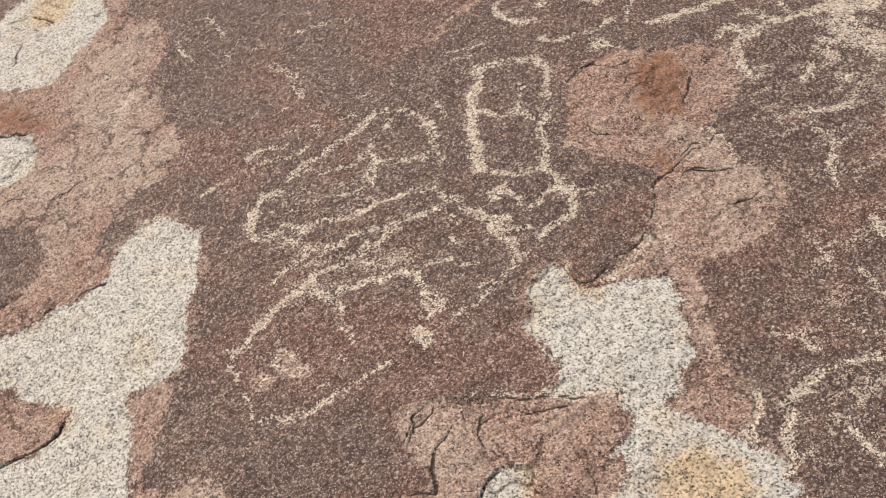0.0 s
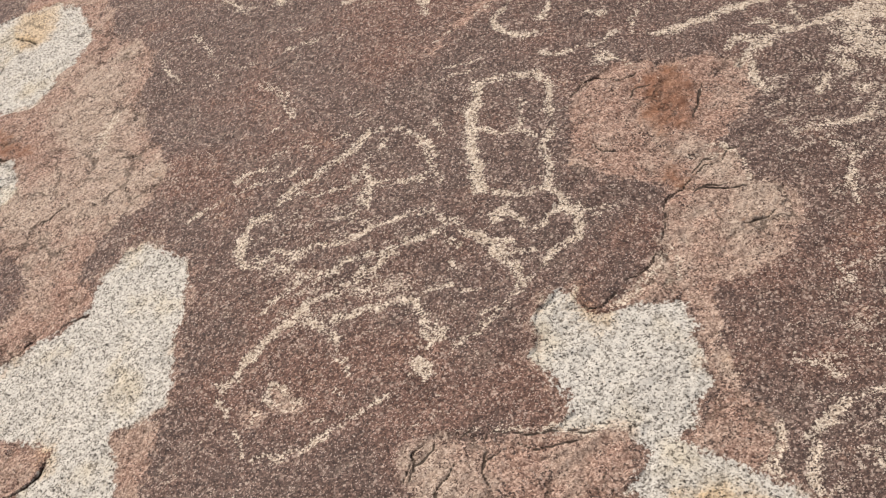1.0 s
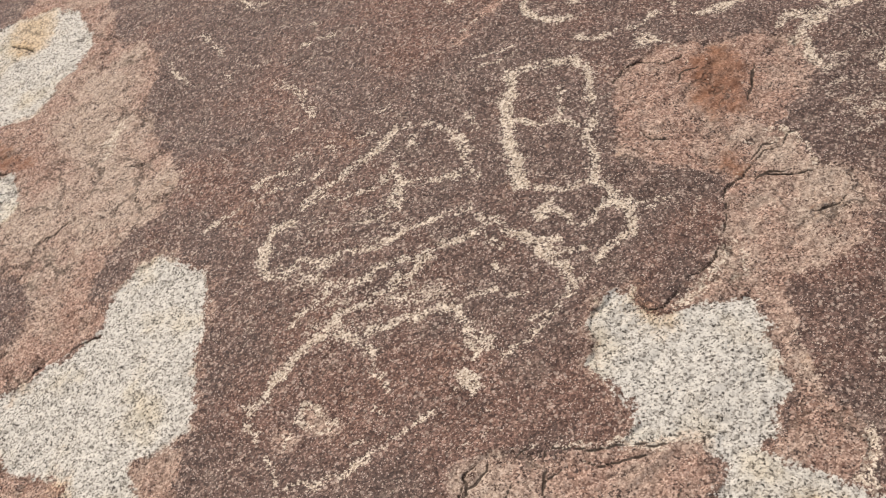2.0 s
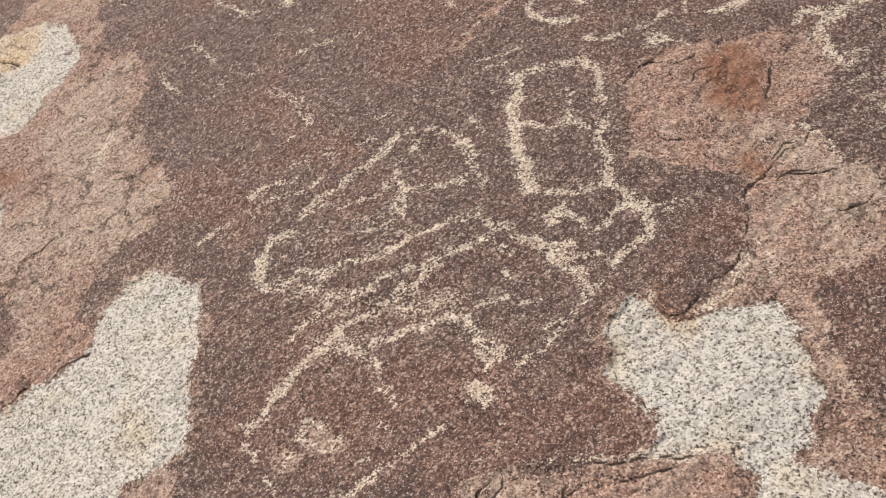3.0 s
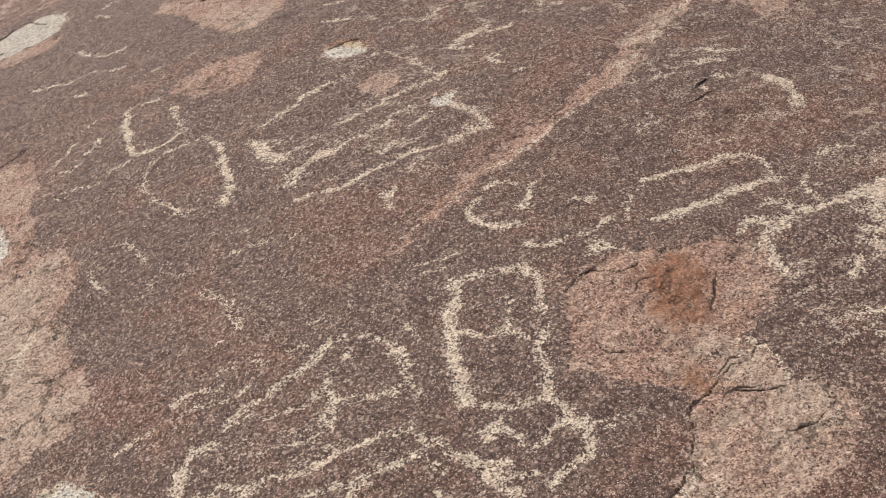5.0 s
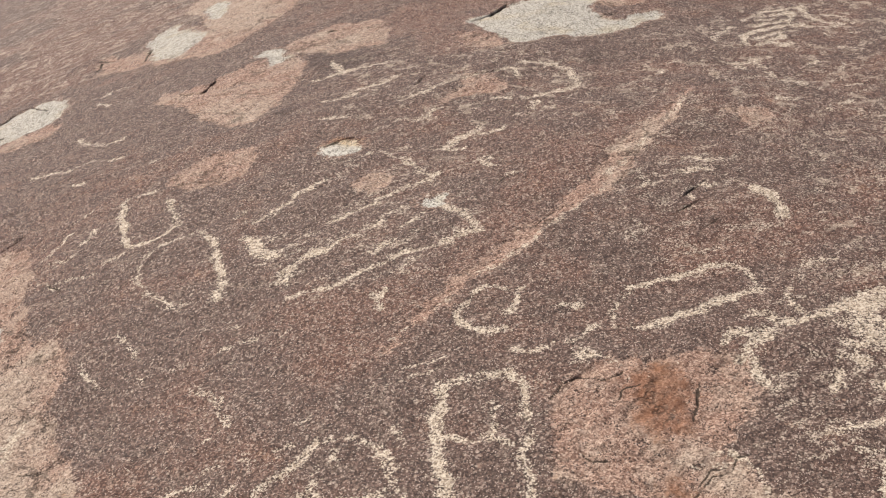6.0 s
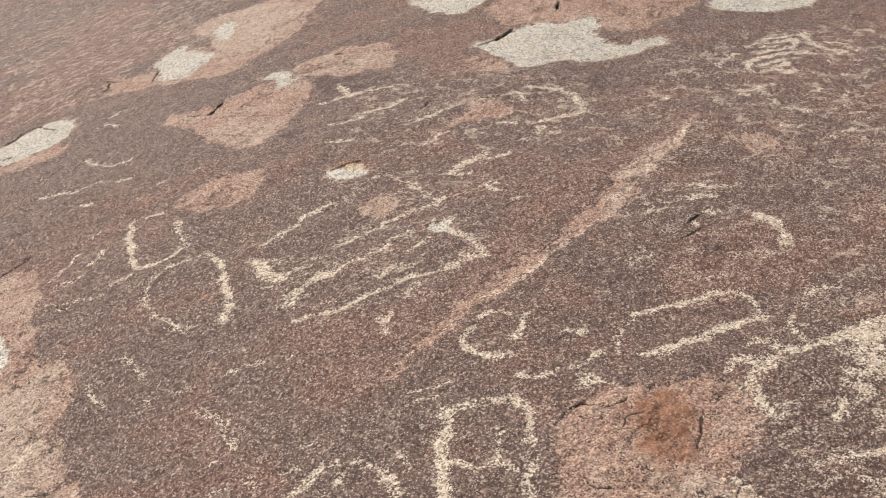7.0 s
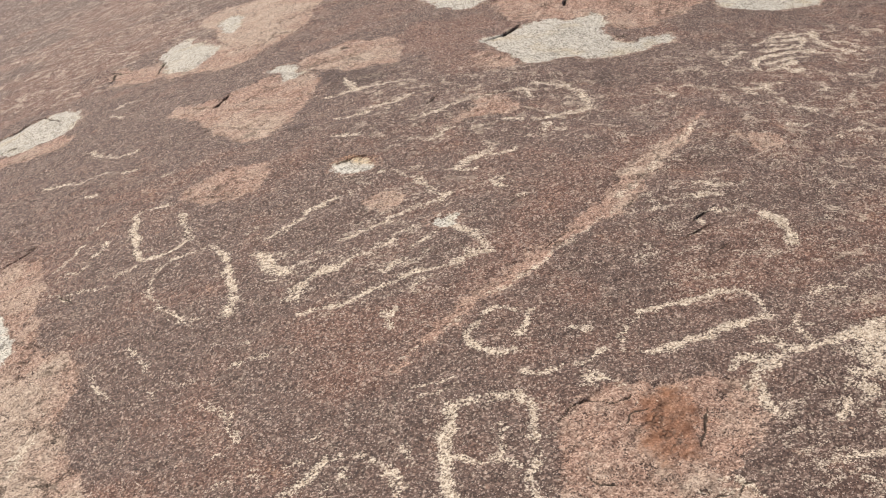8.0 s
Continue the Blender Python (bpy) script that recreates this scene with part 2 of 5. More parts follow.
def dots(x, y, seed):
    """Smooth noise from -1 to 1 with one wave a unit."""
    xi, yi = np.floor(x).astype(np.int64), np.floor(y).astype(np.int64)
    fx, fy = x - xi, y - yi
    fx, fy = fx * fx * (3 - 2 * fx), fy * fy * (3 - 2 * fy)

    def corner(a, b):
        k = (a * 374761393 + b * 668265263 + seed * 982451653) & 0x7FFFFFFF
        k = ((k ^ (k >> 13)) * 1274126177) & 0x7FFFFFFF
        return ((k ^ (k >> 16)) & 0xFFFF) / 32767.5 - 1

    low = corner(xi, yi) * (1 - fx) + corner(xi + 1, yi) * fx
    top = corner(xi, yi + 1) * (1 - fx) + corner(xi + 1, yi + 1) * fx
    return low * (1 - fy) + top * fy


def ease(value, low, high):
    s = np.clip((value - low) / (high - low), 0, 1)
    return s * s * (3 - 2 * s)


def bowl(x, reach):
    return np.where(np.abs(x) < reach, x * x, 2 * reach * np.abs(x) - reach * reach)


SIDE = spaced((-4.9, 0.12), (-2.5, 0.02), (-2.1, 0.0075), (-1.55, 0.0045), (-1.05, 0.0026), (0.40, 0.0026), (0.85, 0.006), (1.2, 0.03), (2.9, 0.12))
RISE = spaced((-1.5, 0.10), (-0.75, 0.012), (-0.57, 0.0025), (0.6, 0.0025), (1.1, 0.0036), (1.8, 0.0055), (2.6, 0.008), (3.4, 0.03), (7.6, 0.15))
U, V = np.meshgrid(SIDE, RISE)
SHAPE = U.shape
A, B, C, D = -0.6748, -0.5043, -0.6041, -0.2799
H = 0.1 * (A * bowl(U, 0.9) + B * np.clip(U, -1.1, 0.5) * np.clip(V, -1, 1.4) + C * bowl(V, 1.4) + 2 * D * bowl(np.minimum(U + 0.1, 0), 0.9))
# slanting swells, then rougher and rougher relief
SLANT, ACROSS = 0.86 * U + 0.51 * V, -0.51 * U + 0.86 * V
H += 0.005 * dots(SLANT * 1.7, ACROSS * 4.0, 3) + 0.0030 * dots(SLANT * 5.0, ACROSS * 12.0, 4)
H += 0.0016 * dots(SLANT * 18, ACROSS * 34, 5) + 0.0012 * dots(U * 62, V * 62, 6) + 0.0008 * dots(U * 140, V * 140, 7)
# the long slanting scarp: a low step, steep towards the upper side
SCARP = np.array([(-0.383, 0.386), (-0.296, 0.507), (-0.165, 0.642), (-0.031, 0.862), (0.094, 1.137), (0.153, 1.385)])
ABOVE = V > np.interp(U, SCARP[:, 0], SCARP[:, 1])
OFF = np.min([np.hypot(U - x, V - y) for x, y in zip(*[np.interp(np.linspace(0, 5, 60), np.arange(6), SCARP[:, k]) for k in (0, 1)])], 0)
H += 0.006 * np.where(ABOVE, 1 - ease(OFF, 0.0, 0.06), 1 - ease(OFF, 0.0, 0.30))
# the block's rounded flanks fall away to the ground outside the face
LOPSIDED = 0.25 * dots(U * 0.7, V * 0.7, 8) + 0.10 * dots(U * 2.1, V * 2.1, 9)
FLANK = np.maximum(((np.abs(U + 1.0) / 3.7) ** 4 + (np.abs(V - 2.9) / 4.3) ** 4) ** 0.25 - 0.86 + 0.10 * LOPSIDED, 0)
H -= 5.4 * ease(FLANK, 0.0, 0.34) + 0.9 * FLANK * LOPSIDED
WARP_U = U + 0.006 * dots(U * 45, V * 45, 11) + 0.003 * dots(U * 110, V * 110, 12)
WARP_V = V + 0.006 * dots(U * 45, V * 45, 13) + 0.003 * dots(U * 110, V * 110, 14)
FINE_U, FINE_V = WARP_U.copy(), WARP_V.copy()
COARSE = ease(V, 0.8, 1.9)
WARP_U += COARSE * (0.012 * dots(U * 13, V * 13, 15) + 0.008 * dots(U * 29, V * 29, 16))
WARP_V += COARSE * (0.030 * dots(U * 13, V * 11, 17) + 0.018 * dots(U * 29, V * 25, 18))

LAYERS = {name: np.full(SHAPE, -0.03) for name in ("pale", "pink", "rust", "stain", "smudge_shade", "mottle", "scour")}
LAYERS["rosy"], LAYERS["bleach"] = np.full(SHAPE, -0.09), np.full(SHAPE, -0.09)
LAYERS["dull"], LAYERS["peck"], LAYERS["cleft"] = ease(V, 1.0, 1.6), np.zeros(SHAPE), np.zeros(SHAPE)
RECESS = {"pale": 0.0032, "pink": 0.0020}
SPAN = np.maximum(np.gradient(SIDE)[None, :], np.gradient(RISE)[:, None])
OWNER = {name: np.zeros(SHAPE, np.int32) for name in ("pale", "pink", "peck", "cleft")}
FIGURES = []
PARTS = [("varnished_face", "dark brown desert-varnished granite skin, grainy and mottled")]


def softened(line, closed):
    """The line with its corners cut once."""
    p = np.array(line)
    nxt = np.roll(p, -1, 0)
    pairs = np.stack([0.75 * p + 0.25 * nxt, 0.25 * p + 0.75 * nxt], 1)
    if closed:
        return pairs.reshape(-1, 2)
    return np.vstack([p[:1], pairs[:-1].reshape(-1, 2), p[-1:]])


def window(line, margin):
    low, high = np.min(line, 0) - margin, np.max(line, 0) + margin
    i0, i1 = np.searchsorted(RISE, (low[1], high[1]))
    j0, j1 = np.searchsorted(SIDE, (low[0], high[0]))
    return slice(max(i0 - 1, 0), i1 + 1), slice(max(j0 - 1, 0), j1 + 1)


def reach_to(x, y, line, closed):
    """The distance of each place to the line, and whether it is inside a closed one."""
    best, inside = np.full(x.shape, 9.0), np.zeros(x.shape, bool)
    ends = np.roll(line, -1, 0) if closed else line[1:]
    for (ax, ay), (bx, by) in zip(line, ends):
        dx, dy = bx - ax, by - ay
        s = np.clip(((x - ax) * dx + (y - ay) * dy) / (dx * dx + dy * dy + 1e-12), 0, 1)
        best = np.minimum(best, (x - ax - s * dx) ** 2 + (y - ay - s * dy) ** 2)
        if closed and ay != by:
            inside ^= ((ay > y) != (by > y)) & (x < (bx - ax) * (y - ay) / (by - ay) + ax)
    return np.sqrt(best), inside


def area(layer, label, outline):
    line = softened(outline, True)
    blur = 0.09 if layer in ("rosy", "bleach", "scour") else 0.03
    w = window(line, blur + 0.01)
    far, inside = reach_to(WARP_U[w], WARP_V[w], line, True)
    depth = np.clip(np.where(inside, far, -far), -blur, blur)
    LAYERS[layer][w] = np.maximum(LAYERS[layer][w], depth)
    if layer in OWNER:
        PARTS.append(({"pale": "bare_granite_scar", "pink": "pink_granite_patch"}[layer], label))
        OWNER[layer][w] = np.where(depth > 0, len(PARTS) - 1, OWNER[layer][w])


def peck(width, strength, points):
    line = softened(points, False)
    w = window(line, 0.06)
    far, _ = reach_to(FINE_U[w], FINE_V[w], line, False)
    half = width * 0.00036
    LAYERS["peck"][w] = np.maximum(LAYERS["peck"][w], (0.24 + 0.74 * strength) * np.clip(1.35 - 0.6 * far / half, 0, 1) * (0.94 + 0.24 * dots(U[w] * 33, V[w] * 33, 31)))
    return w, reach_to(U[w], V[w], line, False)[0] < np.maximum(half * 1.1, 1.1 * SPAN[w])


def figure(label, *strokes):
    """A pecked figure: each of its lines is a piece."""
    FIGURES.append(label)
    for stroke in strokes:
        w, on = peck(*stroke)
        PARTS.append(("pecked_line", len(FIGURES) - 1))
        OWNER["peck"][w] = np.where(on & (OWNER["peck"][w] == 0), len(PARTS) - 1, OWNER["peck"][w])


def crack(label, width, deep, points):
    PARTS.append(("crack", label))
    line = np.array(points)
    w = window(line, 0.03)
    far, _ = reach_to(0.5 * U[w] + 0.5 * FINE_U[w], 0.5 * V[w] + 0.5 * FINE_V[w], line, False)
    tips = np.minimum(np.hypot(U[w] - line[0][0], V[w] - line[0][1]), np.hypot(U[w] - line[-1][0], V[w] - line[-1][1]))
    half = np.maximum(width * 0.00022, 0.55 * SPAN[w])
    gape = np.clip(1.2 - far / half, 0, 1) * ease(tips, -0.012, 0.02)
    # the cleft layer also says where the crack's shade is painted
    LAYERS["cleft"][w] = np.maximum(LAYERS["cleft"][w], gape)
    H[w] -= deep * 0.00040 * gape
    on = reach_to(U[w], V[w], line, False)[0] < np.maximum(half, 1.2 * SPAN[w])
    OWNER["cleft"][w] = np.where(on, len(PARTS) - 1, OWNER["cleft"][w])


# bare granite scars
area("pale", "large fresh pale granite patch with speckled grains, upper edge cracked", [(-1.483, 0.689), (-1.452, 0.785), (-1.405, 0.812), (-1.350, 0.820), (-1.289, 0.806), (-1.195, 0.736), (-1.152, 0.672), (-1.137, 0.605), (-1.159, 0.555), (-1.190, 0.534), (-1.187, 0.461), (-1.216, 0.430), (-1.286, 0.446), (-1.389, 0.472)])
area("pale", "small pale granite patch with cream staining", [(-1.282, 0.312), (-1.201, 0.295), (-1.176, 0.255), (-1.163, 0.214), (-1.169, 0.179), (-1.202, 0.164), (-1.217, 0.153), (-1.276, 0.166), (-1.338, 0.247), (-1.343, 0.324)])
area("pale", "broad pale granite scar of salt-and-pepper grain, varnish flaked away", [(-1.076, -0.205), (-1.008, -0.198), (-0.962, -0.165), (-0.907, -0.127), (-0.885, -0.107), (-0.892, -0.070), (-0.876, -0.029), (-0.845, -0.003), (-0.814, 0.008), (-0.776, -0.011), (-0.736, -0.027), (-0.719, -0.067), (-0.713, -0.115), (-0.712, -0.173), (-0.705, -0.229), (-0.695, -0.284), (-0.690, -0.321), (-0.706, -0.337), (-0.734, -0.342), (-0.768, -0.349), (-0.784, -0.362), (-0.769, -0.389), (-0.752, -0.420), (-0.742, -0.459), (-0.724, -0.507), (-0.708, -0.537), (-0.686, -0.598), (-1.007, -0.584), (-1.061, -0.448), (-0.979, -0.459), (-0.919, -0.444), (-0.885, -0.421), (-0.878, -0.399), (-0.887, -0.368), (-0.907, -0.358), (-0.952, -0.352), (-0.980, -0.342), (-0.992, -0.322), (-1.036, -0.309), (-1.124, -0.291), (-1.157, -0.211)])
area("pale", "pale granite scar with lobed edge and rusty yellow foot", [(-0.142, -0.183), (-0.127, -0.163), (-0.106, -0.157), (-0.092, -0.171), (-0.078, -0.191), (-0.056, -0.198), (-0.028, -0.192), (0.005, -0.179), (0.038, -0.176), (0.067, -0.173), (0.072, -0.216), (0.077, -0.256), (0.085, -0.286), (0.096, -0.310), (0.094, -0.334), (0.082, -0.349), (0.085, -0.381), (0.076, -0.395), (0.060, -0.395), (0.057, -0.414), (0.073, -0.422), (0.107, -0.430), (0.144, -0.447), (0.173, -0.467), (0.195, -0.462), (0.216, -0.483), (0.233, -0.507), (0.242, -0.541), (0.251, -0.593), (-0.021, -0.604), (-0.005, -0.549), (0.012, -0.531), (0.019, -0.506), (0.003, -0.487), (-0.016, -0.478), (0.002, -0.468), (0.013, -0.450), (0.012, -0.432), (-0.001, -0.410), (-0.005, -0.389), (-0.033, -0.383), (-0.064, -0.388), (-0.092, -0.395), (-0.111, -0.397), (-0.089, -0.383), (-0.082, -0.363), (-0.100, -0.336), (-0.111, -0.307), (-0.129, -0.287), (-0.151, -0.274), (-0.144, -0.256), (-0.142, -0.236), (-0.151, -0.215)])
area("pale", "small cream granite chip scar with yellow stain", [(-0.187, -0.553), (-0.178, -0.526), (-0.164, -0.509), (-0.145, -0.504), (-0.121, -0.510), (-0.115, -0.533), (-0.114, -0.567), (-0.117, -0.607), (-0.188, -0.608)])
area("pale", "pale granite scar with a dark crack along its upper rim", [(-1.791, 2.022), (-1.760, 2.115), (-1.716, 2.143), (-1.639, 2.142), (-1.568, 2.036), (-1.519, 1.907), (-1.535, 1.852), (-1.596, 1.833), (-1.631, 1.796), (-1.672, 1.771), (-1.790, 1.795), (-1.891, 1.995)])
area("pale", "rounded pale grey granite scar", [(-1.473, 2.511), (-1.454, 2.634), (-1.387, 2.612), (-1.252, 2.436), (-1.231, 2.340), (-1.237, 2.250), (-1.250, 2.176), (-1.314, 2.208), (-1.393, 2.306)])
area("pale", "small pale grey granite scar", [(-1.351, 2.771), (-1.350, 2.860), (-1.291, 2.830), (-1.240, 2.722), (-1.219, 2.588), (-1.264, 2.596), (-1.320, 2.666)])
area("pale", "small cream granite scar beside a red patch", [(-0.952, 1.928), (-0.935, 1.991), (-0.904, 1.994), (-0.837, 1.911), (-0.838, 1.844), (-0.873, 1.829), (-0.912, 1.863)])
area("pale", "small cream granite scar under a lifted flake", [(-0.630, 1.144), (-0.610, 1.165), (-0.574, 1.167), (-0.536, 1.156), (-0.520, 1.129), (-0.539, 1.102), (-0.573, 1.091), (-0.603, 1.095)])
area("pale", "wide pale granite scar with a pointed tail and shaded rim", [(-0.392, 1.921), (-0.367, 1.933), (-0.325, 1.956), (-0.300, 2.023), (-0.258, 2.071), (-0.200, 2.103), (-0.140, 2.109), (-0.096, 2.142), (-0.058, 2.126), (-0.062, 2.044), (-0.080, 1.992), (-0.065, 1.938), (-0.030, 1.885), (0.005, 1.907), (0.048, 1.925), (0.110, 1.913), (0.088, 1.864), (0.046, 1.845), (0.004, 1.785), (-0.030, 1.755), (-0.091, 1.755), (-0.158, 1.740), (-0.212, 1.717), (-0.252, 1.711), (-0.296, 1.758), (-0.329, 1.823), (-0.375, 1.866)])
area("pale", "pale granite scar high on the slope", [(-0.612, 2.497), (-0.550, 2.347), (-0.478, 2.287), (-0.413, 2.284), (-0.390, 2.355), (-0.398, 2.481), (-0.626, 2.600)])
area("pale", "pale grey granite scar high on the slope", [(0.226, 2.291), (0.265, 2.203), (0.351, 2.168), (0.445, 2.219), (0.521, 2.284), (0.539, 2.362), (0.229, 2.341)])
area("pale", "small bright granite chip scar", [(-0.379, 0.850), (-0.357, 0.872), (-0.330, 0.862), (-0.331, 0.826), (-0.352, 0.821), (-0.372, 0.834)])

# areas of thin, reddish varnish
area("pink", "weathered pink granite area with thin varnish and fine cracks", [(-1.413, 0.843), (-1.337, 0.917), (-1.296, 0.965), (-1.244, 1.008), (-1.182, 0.898), (-1.141, 0.760), (-1.143, 0.697), (-1.093, 0.607), (-0.977, 0.548), (-0.946, 0.472), (-0.964, 0.420), (-0.951, 0.359), (-0.921, 0.296), (-0.854, 0.237), (-0.845, 0.175), (-0.839, 0.105), (-0.896, 0.077), (-0.910, 0.034), (-0.965, 0.002), (-1.050, -0.026)])
area("pink", "weathered pink granite area beside the pale scar", [(-1.489, 0.520), (-1.247, 0.429), (-1.107, 0.497), (-0.948, 0.370), (-0.875, 0.251), (-0.830, 0.120), (-0.897, 0.072), (-0.912, 0.029), (-0.945, -0.029), (-0.892, -0.070), (-0.885, -0.107), (-0.962, -0.165), (-1.008, -0.198), (-1.076, -0.205), (-1.170, -0.209), (-1.204, -0.127), (-1.102, -0.137), (-1.064, -0.104), (-1.029, -0.076), (-1.042, -0.024), (-1.085, 0.026), (-1.178, 0.055), (-1.291, 0.077)])
area("pink", "rough reddish granite area bounded by cracks", [(-0.123, 0.242), (-0.107, 0.278), (-0.094, 0.300), (-0.061, 0.330), (-0.028, 0.336), (0.021, 0.319), (0.069, 0.342), (0.116, 0.341), (0.154, 0.317), (0.163, 0.250), (0.154, 0.193), (0.127, 0.158), (0.100, 0.125), (0.145, 0.111), (0.153, 0.047), (0.188, 0.047), (0.225, 0.023), (0.227, -0.025), (0.210, -0.084), (0.177, -0.118), (0.144, -0.129), (0.103, -0.157), (0.108, -0.215), (0.113, -0.286), (0.144, -0.343), (0.181, -0.379), (0.184, -0.424), (0.158, -0.451), (0.107, -0.433), (0.073, -0.422), (0.057, -0.414), (0.060, -0.395), (0.087, -0.381), (0.096, -0.310), (0.077, -0.256), (0.067, -0.173), (-0.028, -0.186), (0.011, -0.130), (0.031, -0.085), (0.031, -0.026), (0.032, 0.023), (0.004, 0.042), (-0.032, 0.055), (-0.078, 0.075), (-0.117, 0.103), (-0.127, 0.171)])
area("pink", "crumbly red-brown granite area with open cracks", [(-0.311, -0.436), (-0.290, -0.409), (-0.250, -0.396), (-0.191, -0.406), (-0.144, -0.395), (-0.092, -0.395), (-0.033, -0.385), (-0.005, -0.392), (0.012, -0.432), (0.009, -0.459), (-0.016, -0.477), (0.003, -0.485), (0.019, -0.506), (0.012, -0.531), (-0.009, -0.549), (-0.024, -0.604), (-0.302, -0.609), (-0.254, -0.551), (-0.251, -0.517), (-0.277, -0.500), (-0.302, -0.473)])
area("pink", "pink granite edge of the pale scar", [(-0.784, -0.362), (-0.768, -0.349), (-0.705, -0.340), (-0.680, -0.357), (-0.689, -0.396), (-0.686, -0.445), (-0.707, -0.471), (-0.704, -0.518), (-0.662, -0.530), (-0.606, -0.522), (-0.560, -0.536), (-0.540, -0.566), (-0.518, -0.605), (-0.686, -0.598), (-0.724, -0.507), (-0.746, -0.440)])
area("pink", "thick red-brown flake standing over the pale scar", [(-1.122, -0.296), (-1.035, -0.312), (-0.994, -0.323), (-0.979, -0.346), (-0.906, -0.360), (-0.888, -0.370), (-0.880, -0.397), (-0.891, -0.418), (-0.932, -0.438), (-0.983, -0.447), (-1.063, -0.444)])
area("pink", "small round pink spot where varnish is lost", [(-0.535, -0.304), (-0.519, -0.292), (-0.492, -0.307), (-0.473, -0.334), (-0.479, -0.351), (-0.502, -0.350), (-0.525, -0.330)])
area("pink", "small pink spot beside the round one", [(-0.562, -0.332), (-0.542, -0.334), (-0.529, -0.360), (-0.542, -0.369), (-0.559, -0.353)])
area("pink", "long diagonal reddish scarp with worn edge", [(-0.388, 0.376), (-0.350, 0.425), (-0.302, 0.491), (-0.262, 0.557), (-0.218, 0.596), (-0.174, 0.652), (-0.142, 0.706), (-0.110, 0.767), (-0.065, 0.815), (-0.021, 0.870), (0.016, 0.941), (0.028, 1.008), (0.068, 1.083), (0.112, 1.200), (0.141, 1.317), (0.131, 1.317), (0.080, 1.207), (0.016, 1.100), (-0.028, 1.020), (-0.059, 0.927), (-0.096, 0.860), (-0.131, 0.810), (-0.153, 0.754), (-0.191, 0.726), (-0.231, 0.647), (-0.269, 0.602), (-0.308, 0.549), (-0.335, 0.505), (-0.356, 0.464), (-0.377, 0.411)])
area("pink", "pink granite patch under a lifted rim", [(-1.176, 1.791), (-1.108, 1.779), (-1.046, 1.782), (-1.031, 1.840), (-0.966, 1.890), (-0.843, 1.834), (-0.788, 1.824), (-0.772, 1.680), (-0.782, 1.560), (-0.798, 1.451), (-0.833, 1.369), (-0.906, 1.391), (-1.012, 1.514), (-1.052, 1.596), (-1.117, 1.659)])
area("pink", "small pink granite patch", [(-0.963, 1.122), (-0.930, 1.186), (-0.862, 1.226), (-0.789, 1.214), (-0.755, 1.154), (-0.766, 1.092), (-0.816, 1.049), (-0.894, 1.060)])
area("pink", "weathered pink granite band on the upper slope", [(-1.481, 2.978), (-1.245, 3.052), (-0.997, 2.865), (-0.954, 2.484), (-0.982, 2.295), (-1.050, 2.151), (-1.098, 2.081), (-1.233, 2.125), (-1.554, 2.356), (-1.632, 2.510), (-1.401, 2.358), (-1.238, 2.375), (-1.178, 2.496)])
area("pink", "pink granite patch with straight shaded edge", [(-0.820, 2.015), (-0.771, 2.088), (-0.692, 2.095), (-0.614, 1.999), (-0.586, 1.860), (-0.578, 1.763), (-0.722, 1.834), (-0.832, 1.922), (-0.894, 1.988)])
area("pink", "small pink patch beside a pecked figure", [(-0.343, 1.510), (-0.263, 1.473), (-0.238, 1.374), (-0.279, 1.346), (-0.353, 1.344), (-0.381, 1.317), (-0.391, 1.353), (-0.347, 1.414)])
area("pink", "small oval pink patch", [(0.212, 1.182), (0.242, 1.198), (0.290, 1.184), (0.274, 1.137), (0.234, 1.122), (0.209, 1.145)])
area("pink", "small pink patch inside a pecked figure", [(-0.526, 0.954), (-0.499, 0.994), (-0.458, 0.984), (-0.442, 0.944), (-0.466, 0.920), (-0.511, 0.927)])
area("pink", "pink rim below a pale scar", [(-1.734, 1.685), (-1.666, 1.758), (-1.591, 1.821), (-1.511, 1.878), (-1.442, 1.754), (-1.521, 1.665), (-1.623, 1.669), (-1.690, 1.599)])
area("pink", "faded reddish granite patch on the upper slope", [(-0.387, 2.354), (-0.163, 2.409), (0.153, 2.353), (0.226, 2.291), (0.065, 2.034), (-0.051, 1.963), (-0.058, 2.138), (-0.260, 2.094), (-0.353, 2.133)])
area("pink", "reddish rim below a pale scar", [(-0.426, 1.796), (-0.374, 1.846), (-0.280, 1.717), (-0.290, 1.675), (-0.375, 1.710)])

# rust stains
area("rust", "rust stain", [(-0.021, 0.305), (0.022, 0.312), (0.075, 0.280), (0.080, 0.222), (0.063, 0.187), (0.072, 0.166), (0.036, 0.152), (0.008, 0.181), (-0.012, 0.209)])
area("rust", "rust stain", [(0.021, 0.073), (0.052, 0.079), (0.063, 0.047), (0.036, 0.032)])
area("rust", "rust stain", [(-1.394, 0.440), (-1.325, 0.413), (-1.220, 0.360), (-1.143, 0.300), (-1.195, 0.296), (-1.345, 0.327)])

